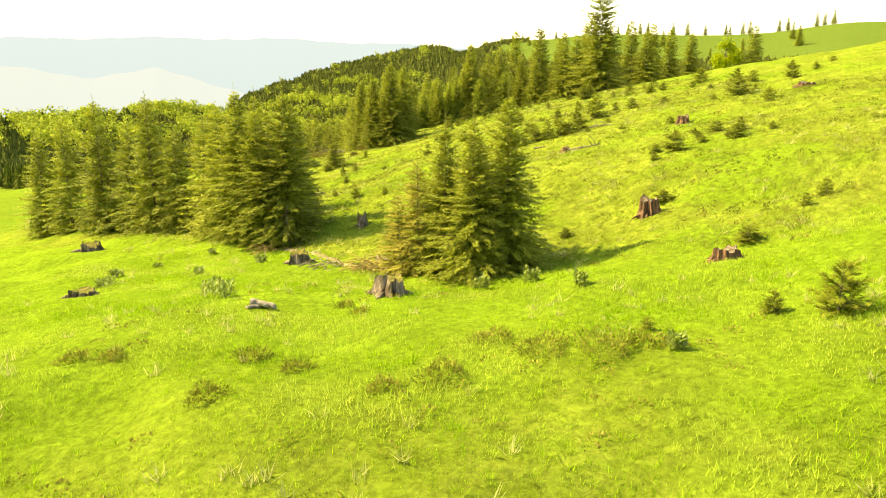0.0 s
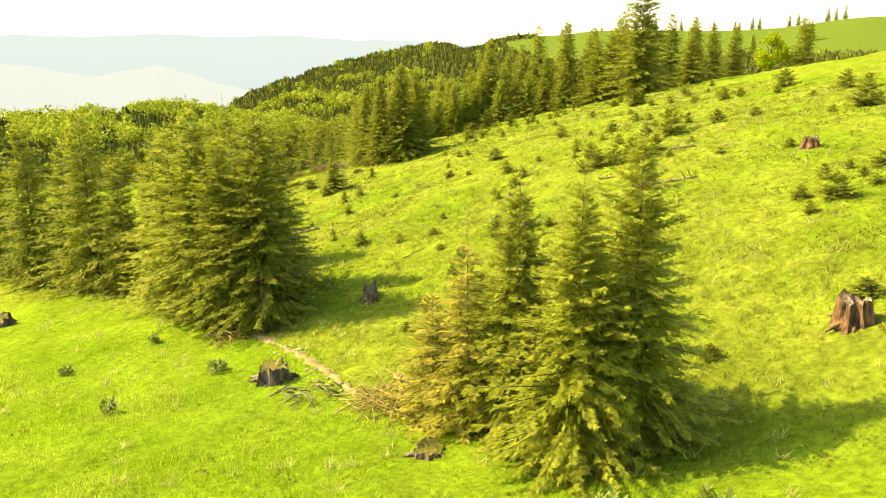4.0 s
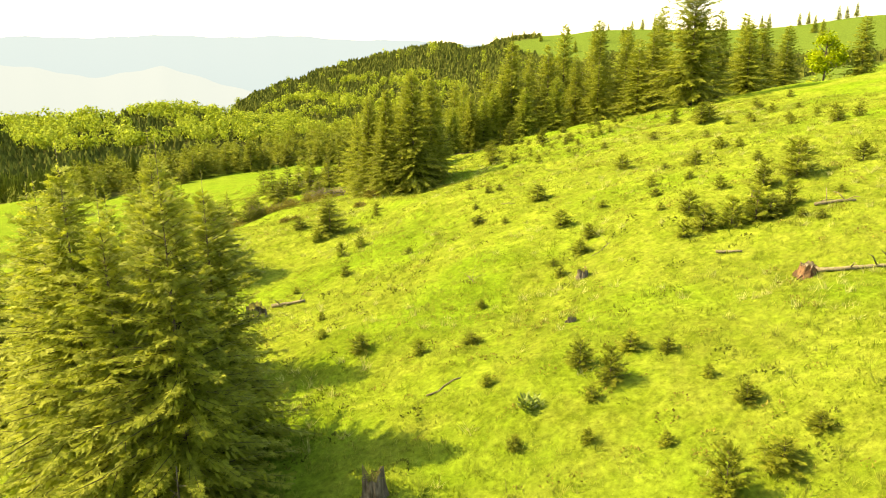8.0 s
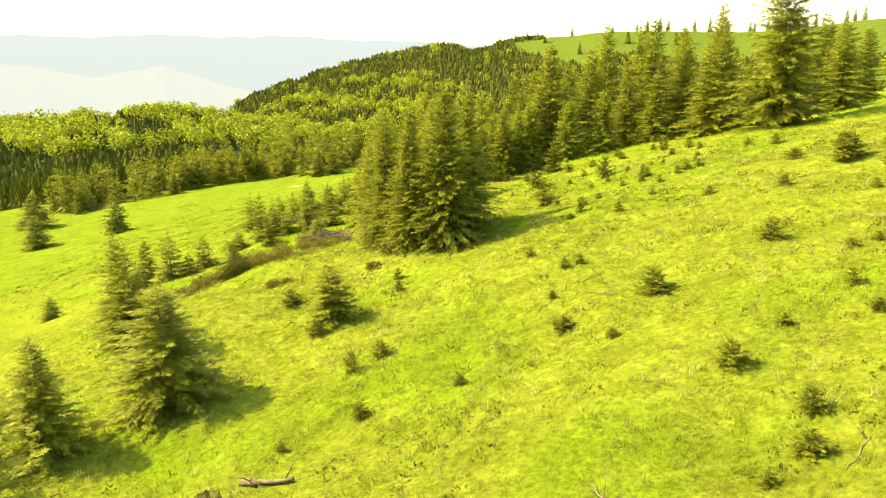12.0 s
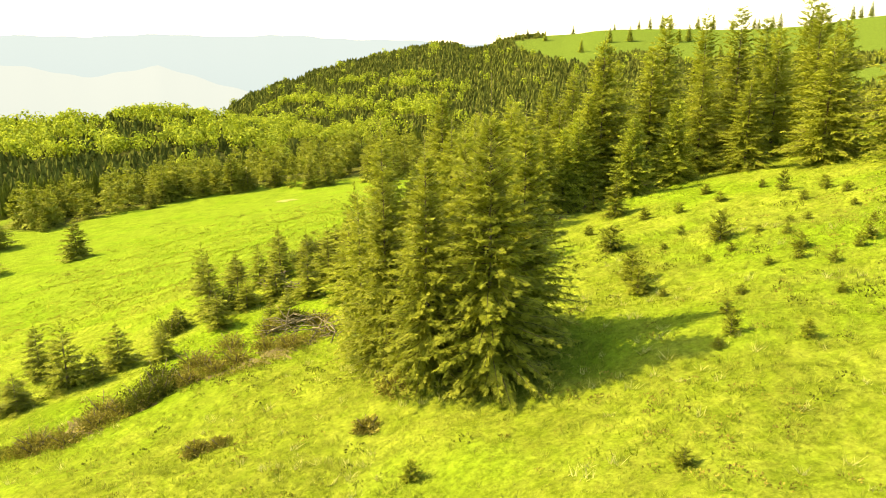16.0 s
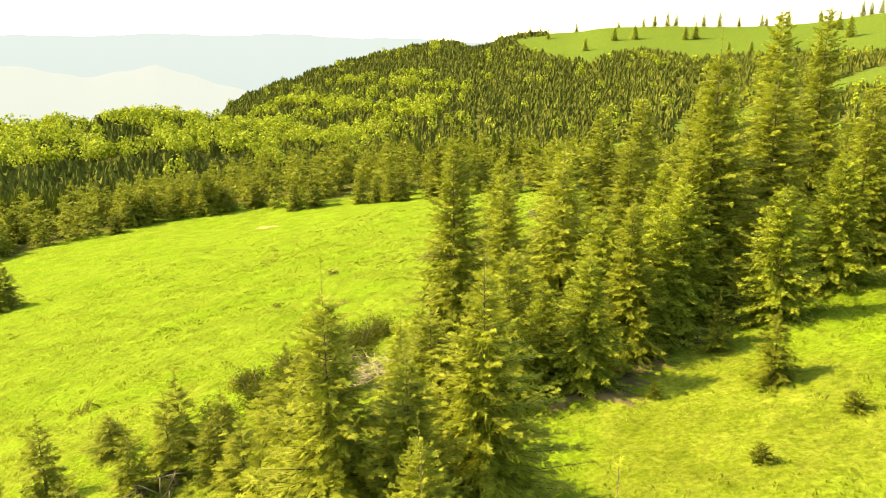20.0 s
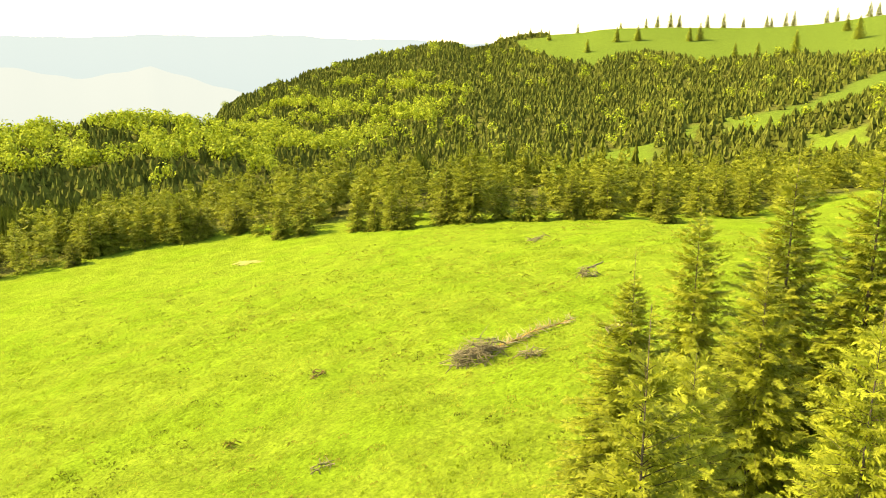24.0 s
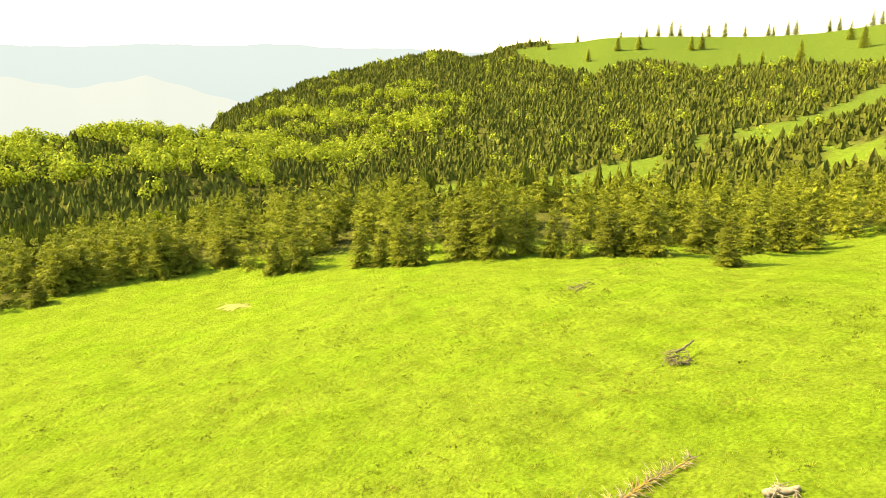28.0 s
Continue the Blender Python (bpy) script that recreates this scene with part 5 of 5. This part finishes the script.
# worn soil and dry patches lie on the turf
def soil_patch(name, pts, width, material, label, seed):
    rng = np.random.default_rng(seed)
    pts = np.array(pts, float)
    seg = np.concatenate([[0], np.cumsum(np.hypot(*np.diff(pts, axis=0).T))])
    s = np.arange(0, seg[-1], 0.12)
    x, y = np.interp(s, seg, pts[:, 0]), np.interp(s, seg, pts[:, 1])
    dx, dy = np.gradient(x), np.gradient(y)
    nrm = np.hypot(dx, dy)
    w = width * (0.6 + 0.5 * np.sin(s * 2.1 + seed) * np.sin(s * 0.9) + rng.normal(0, 0.3, len(s))).clip(0.1, 1.3) * np.minimum(1, np.minimum(s, s[-1] - s) / width + 0.15)
    cols = np.linspace(-1, 1, 5)
    X = x[:, None] - (dy / nrm)[:, None] * w[:, None] * cols
    Y = y[:, None] + (dx / nrm)[:, None] * w[:, None] * cols
    Z = height(X, Y) + 0.05 * (1 - cols ** 2) - 0.012 + rng.normal(0, 0.022, X.shape)
    n = len(s)
    ids = np.arange(n * 5).reshape(n, 5)
    f = np.stack([ids[:-1, :-1], ids[:-1, 1:], ids[1:, 1:], ids[1:, :-1]], -1).reshape(-1, 4)
    tagged(link_mesh(name, np.stack([X, Y, Z], -1).reshape(-1, 3), f, material, flat=False), label, "soil", kind="structure")


soil_patch("eroded_runnel", [(-3.6, 38.7), (-2.6, 36.9), (-2.0, 35.7), (-1.3, 34.5), (-0.7, 33.3), (-0.2, 31.9)], 0.24, M_SOIL, "pale eroded soil runnel in the gully", 1)
rng = np.random.default_rng(77)
for k in range(46):
    u = rng.random()
    x, y = np.interp(u, [0, 0.5, 1], [-3.5, -1.9, -0.2]) + rng.normal(0, 0.22), np.interp(u, [0, 0.5, 1], [38.6, 35.6, 31.9]) + rng.normal(0, 0.2)
    bm = bmesh.new()
    bmesh.ops.create_icosphere(bm, subdivisions=1, radius=rng.uniform(0.03, 0.085))
    for p in bm.verts:
        p.co = p.co * rng.uniform(0.75, 1.25)
        p.co.z *= 0.6
    stone = part("stone", bm, M_STONE if k % 3 else M_SOIL, None)
    stone.matrix_basis = pose(x, y, hz(x, y) + 0.01, rng.uniform(-15, 15), rng.uniform(-15, 15), rng.uniform(0, 360))
    tagged(stone, "small pale stone in the eroded runnel" if k % 3 else "small clod of bare soil in the eroded runnel", "stone", "stones in the runnel")
soil_patch("dry_patch", [(-18.6, 184), (-16.5, 180.5), (-14.2, 178.8)], 1.5, M_PALE, "pale dry patch on the open meadow", 2)
soil_patch("needle_litter", [(5.2, 90.2), (7.2, 91.4), (9.2, 92.9), (11.4, 95.0), (14.5, 97.6), (19.0, 99.5)], 1.7, M_PEAT, "bare brown needle litter under the spruces", 4)
soil_patch("bank_soil", [(-12.2, 75.6), (-11.2, 76.3), (-10.3, 77.1), (-8.9, 77.6), (-7.6, 78.3), (-5.6, 78.5), (-3.9, 79.6), (-2.6, 81.3)], 1.1, M_PEAT, "brown bare soil of the gully bank", 3)


# grass and heath: far too many to count
def big_mesh(name, v, f, material, label, category):
    me = bpy.data.meshes.new(name)
    k = f.shape[1]
    me.vertices.add(len(v))
    me.vertices.foreach_set("co", np.ascontiguousarray(v, dtype=np.float32).ravel())
    me.loops.add(f.size)
    me.loops.foreach_set("vertex_index", np.ascontiguousarray(f, dtype=np.int32).ravel())
    me.polygons.add(len(f))
    me.polygons.foreach_set("loop_start", np.arange(len(f), dtype=np.int32) * k)
    me.update(calc_edges=True)
    me.validate()
    me.materials.append(material)
    return tagged(new(name, me), label, category, kind="stuff")


def blades(xs, ys, hs, ws, rng, lean=0.5):
    n = len(xs)
    a = rng.random(n) * 6.28
    b = rng.random(n) * 6.28
    root = np.stack([xs, ys, height(xs, ys) - 0.02], -1)
    side = np.stack([np.cos(a), np.sin(a), 0 * a], -1) * ws[:, None] / 2
    tip = root + np.stack([np.cos(b) * lean * hs * rng.random(n), np.sin(b) * lean * hs * rng.random(n), hs], -1)
    v = np.stack([root - side, root + side, tip], 1).reshape(-1, 3)
    return v, np.arange(3 * n).reshape(n, 3)


def tufted(x0, x1, y0, y1, tufts, per, spread, h, w, seed, above=None):
    rng = np.random.default_rng(seed)
    n = int((x1 - x0) * (y1 - y0) * tufts)
    tx, ty = rng.uniform(x0, x1, n), rng.uniform(y0, y1, n)
    if above is not None:
        k = (ty + rng.normal(0, 0.7, n) > gully(tx)) == above
        tx, ty = tx[k], ty[k]
        n = len(tx)
    th = h * (0.45 + 0.9 * rng.random(n) ** 2) * (0.75 + 0.5 * np.sin(tx * 0.7 + np.sin(ty * 0.5)) * np.sin(ty * 0.8 + 1))
    xs = np.repeat(tx, per) + rng.normal(0, spread, n * per)
    ys = np.repeat(ty, per) + rng.normal(0, spread, n * per)
    return blades(xs, ys, np.repeat(th, per) * rng.uniform(0.5, 1.1, n * per), w * rng.uniform(0.6, 1.4, n * per), rng, 0.9)


v, f = tufted(-13, 16, 10, 40, 62, 5, 0.07, 0.15, 0.02, 1, False)
big_mesh("meadow_grass", v, f, M_MEADOW, "long sunlit yellow-green meadow grass", "grass")
v, f = tufted(-16, 26, 22, 80, 16, 5, 0.09, 0.13, 0.035, 2, True)
big_mesh("slope_grass", v, f, M_GRASS, "tussocky yellow-green grass on the slope", "grass")
v, f = tufted(-32, 26, 80, 150, 7, 5, 0.12, 0.13, 0.05, 3)
big_mesh("pasture_grass", v, f, M_PASTURE, "short bright green pasture grass", "grass")


def heath(count, x0, x1, y0, y1, seed, size, keep):
    rng = np.random.default_rng(seed)
    tx, ty = rng.uniform(x0, x1, count), rng.uniform(y0, y1, count)
    k = keep(tx, ty, rng)
    tx, ty = tx[k], ty[k]
    n, per = len(tx), 20
    s = np.repeat(size * rng.uniform(0.5, 1.5, n), per)
    d = unit(rng.normal(0, 1, (n * per, 3)))
    d[:, 2] = np.abs(d[:, 2])
    xs, ys = np.repeat(tx, per), np.repeat(ty, per)
    root = np.stack([xs + d[:, 0] * s, ys + d[:, 1] * s, height(xs + d[:, 0] * s, ys + d[:, 1] * s) + d[:, 2] * s * 0.6], -1)
    w = unit(d + rng.normal(0, 0.5, (n * per, 3)) + np.array([0, 0, 0.5]))
    return kites(root, w, unit(np.cross(w, rng.normal(0, 1, (n * per, 3)))), s * 0.42, s * 0.24)


def tussocks(count, x0, x1, y0, y1, seed, size, per, keep):
    """Dense tufts of grass leaves that lean outwards from one root."""
    rng = np.random.default_rng(seed)
    tx, ty = rng.uniform(x0, x1, count), rng.uniform(y0, y1, count)
    k = keep(tx, ty, rng)
    tx, ty = tx[k], ty[k]
    n = len(tx)
    s = np.repeat(size * rng.uniform(0.6, 1.5, n), per)
    a = rng.random(n * per) * 6.28
    q = np.sqrt(rng.random(n * per))
    xs, ys = np.repeat(tx, per) + np.cos(a) * q * s * 0.45, np.repeat(ty, per) + np.sin(a) * q * s * 0.45
    root = np.stack([xs, ys, height(xs, ys) - 0.02], -1)
    out = 0.9 * q * rng.uniform(0.5, 1.2, n * per)
    tip = root + np.stack([np.cos(a) * out * s, np.sin(a) * out * s, s * rng.uniform(0.55, 1.1, n * per) * (1.05 - 0.5 * q)], -1)
    side = np.stack([-np.sin(a), np.cos(a), 0 * a], -1) * (0.04 * s)[:, None]
    return np.stack([root - side, root + side, tip], 1).reshape(-1, 3), np.arange(3 * n * per).reshape(-1, 3)


def lumpy(x, y):
    return np.sin(x * 0.55 + 1.7 * np.sin(y * 0.21)) * np.sin(y * 0.43 + 1.1 * np.sin(x * 0.3))


v, f = tussocks(24000, -14, 27, 23, 84, 25, 0.165, 20, lambda x, y, r: (lumpy(x * 0.8 + 3, y * 0.8) + r.normal(0, 0.6, len(x)) > -0.1) & (y > gully(x) + 3 * r.random(len(x))))
big_mesh("grass_tussocks", v, f, M_TUSSOCK, "lumpy yellow-green grass tussocks over the slope", "grass")
v, f = tussocks(11000, -36, 28, 92, 160, 26, 0.2, 16, lambda x, y, r: lumpy(x * 0.35, y * 0.4) + r.normal(0, 0.7, len(x)) > 0.1)
big_mesh("pasture_tussocks", v, f, M_PASTURE, "small green grass tussocks over the open pasture", "grass")
v, f = tussocks(3600, -13, 16, 10, 34, 27, 0.13, 26, lambda x, y, r: (y < gully(x)) & (lumpy(x * 0.7 + 1, y * 0.9) + r.normal(0, 0.5, len(x)) > 0.25))
big_mesh("meadow_tussocks", v, f, M_MEADOW, "taller tufts of fresh green grass on the meadow", "grass")
v, f = heath(6000, -14, 26, 12, 82, 21, 0.12, lambda x, y, r: (lumpy(x, y) + r.normal(0, 0.6, len(x)) > np.where(y < gully(x), np.where(y < 18, 0.55, 1.05), 0.15)) & (x > -6 + 0.02 * y - 6 * r.random(len(x))))
big_mesh("heath_tufts", v, f, M_HEATH, "dark brown-green heath tufts scattered over the slope", "heath")
v, f = heath(12000, -40, 30, 94, 178, 22, 0.14, lambda x, y, r: lumpy(x * 0.5, y * 0.5) + r.normal(0, 0.6, len(x)) > 0.7)
big_mesh("pasture_tufts", v, f, M_HEATH, "small dark tufts scattered over the open pasture", "heath")
v, f = heath(3600, -38, 30, 94, 176, 28, 0.19, lambda x, y, r: lumpy(x * 0.6 + 2, y * 0.35) + r.normal(0, 0.5, len(x)) > 0.55)
big_mesh("pasture_clumps", v, f, M_SHRUB, "low dark green clumps of heath over the open pasture", "heath")
v, f = heath(2400, -12, 27, 26, 84, 29, 0.16, lambda x, y, r: (y > gully(x)) & (lumpy(x * 0.9 + 5, y * 0.7) + r.normal(0, 0.5, len(x)) > 0.4))
big_mesh("slope_clumps", v, f, M_SHRUB, "low dark clumps of heath over the rough slope", "heath")
BANK = ([-12.2, -11.2, -10.3, -8.9, -7.6, -5.6, -3.9, -2.6], [75.6, 76.3, 77.1, 77.6, 78.3, 78.5, 79.6, 81.3])
v, f = heath(7000, -13.2, -1.6, 72.6, 84.3, 23, 0.15, lambda x, y, r: (np.abs(y - np.interp(x, *BANK)) < 0.4 + 1.3 * r.random(len(x))) & (lumpy(x * 2.3, y * 2.6) + r.normal(0, 0.4, len(x)) > 0.1))
big_mesh("bank_heath", v, f, M_MOUND, "rough brown heath along the gully bank", "heath")

# mounds of heath in the meadow: place, half-width and height
MOUNDS_OF_HEATH = [(-1.9, 18.8, 0.5, 0.22), (-1.0, 18.1, 0.42, 0.18), (-2.3, 16.7, 0.5, 0.2), (0.6, 16.7, 0.4, 0.15), (1.6, 16.9, 0.6, 0.22), (2.7, 18.4, 0.6, 0.2),
                   (3.4, 17.4, 0.7, 0.24), (4.5, 17.1, 0.85, 0.26), (5.3, 17.3, 0.6, 0.2), (-5.4, 19.3, 0.45, 0.16), (-4.6, 19.2, 0.35, 0.14), (-0.3, 23.5, 0.35, 0.15), (0.1, 22.6, 0.3, 0.12)]
for i, (x, y, w, h) in enumerate(MOUNDS_OF_HEATH):
    rng = np.random.default_rng(400 + i)
    w *= 0.72
    n = int(900 * w)
    d = unit(rng.normal(0, 1, (n, 3)))
    d[:, 2] = np.abs(d[:, 2])
    q = rng.uniform(0.55, 1.05, n) * (1 + 0.25 * np.sin(np.arctan2(d[:, 1], d[:, 0]) * 3 + i))
    xs, ys = x + d[:, 0] * w * q, y + d[:, 1] * w * q
    k = unit(d + rng.normal(0, 0.6, (n, 3)) + np.array([0, 0, 0.7]))
    v, f = kites(np.stack([xs, ys, height(xs, ys) + d[:, 2] * h * q - 0.02], -1), k, unit(np.cross(k, rng.normal(0, 1, (n, 3)))), rng.uniform(0.05, 0.11, n), rng.uniform(0.02, 0.035, n))
    big_mesh("heath_mound", v, f, M_MOUND, "low brown-green heath mound in the meadow grass", "heath")
rng = np.random.default_rng(31)
tx, ty = rng.uniform(-12, 24, 4200), rng.uniform(11, 80, 4200)
k = (lumpy(tx * 1.3 + 4, ty * 1.2) + rng.normal(0, 0.5, len(tx))) > 0.35
tx, ty, per = tx[k], ty[k], 16
xs, ys = np.repeat(tx, per) + rng.normal(0, 0.06, k.sum() * per), np.repeat(ty, per) + rng.normal(0, 0.06, k.sum() * per)
v, f = blades(xs, ys, np.repeat(rng.uniform(0.12, 0.3, k.sum()), per) * rng.uniform(0.6, 1.1, len(xs)), 0.022 * rng.uniform(0.6, 1.3, len(xs)), rng, 1.4)
big_mesh("pale_grass_tufts", v, f, M_WISP, "pale feathery tufts of last year's grass", "grass")
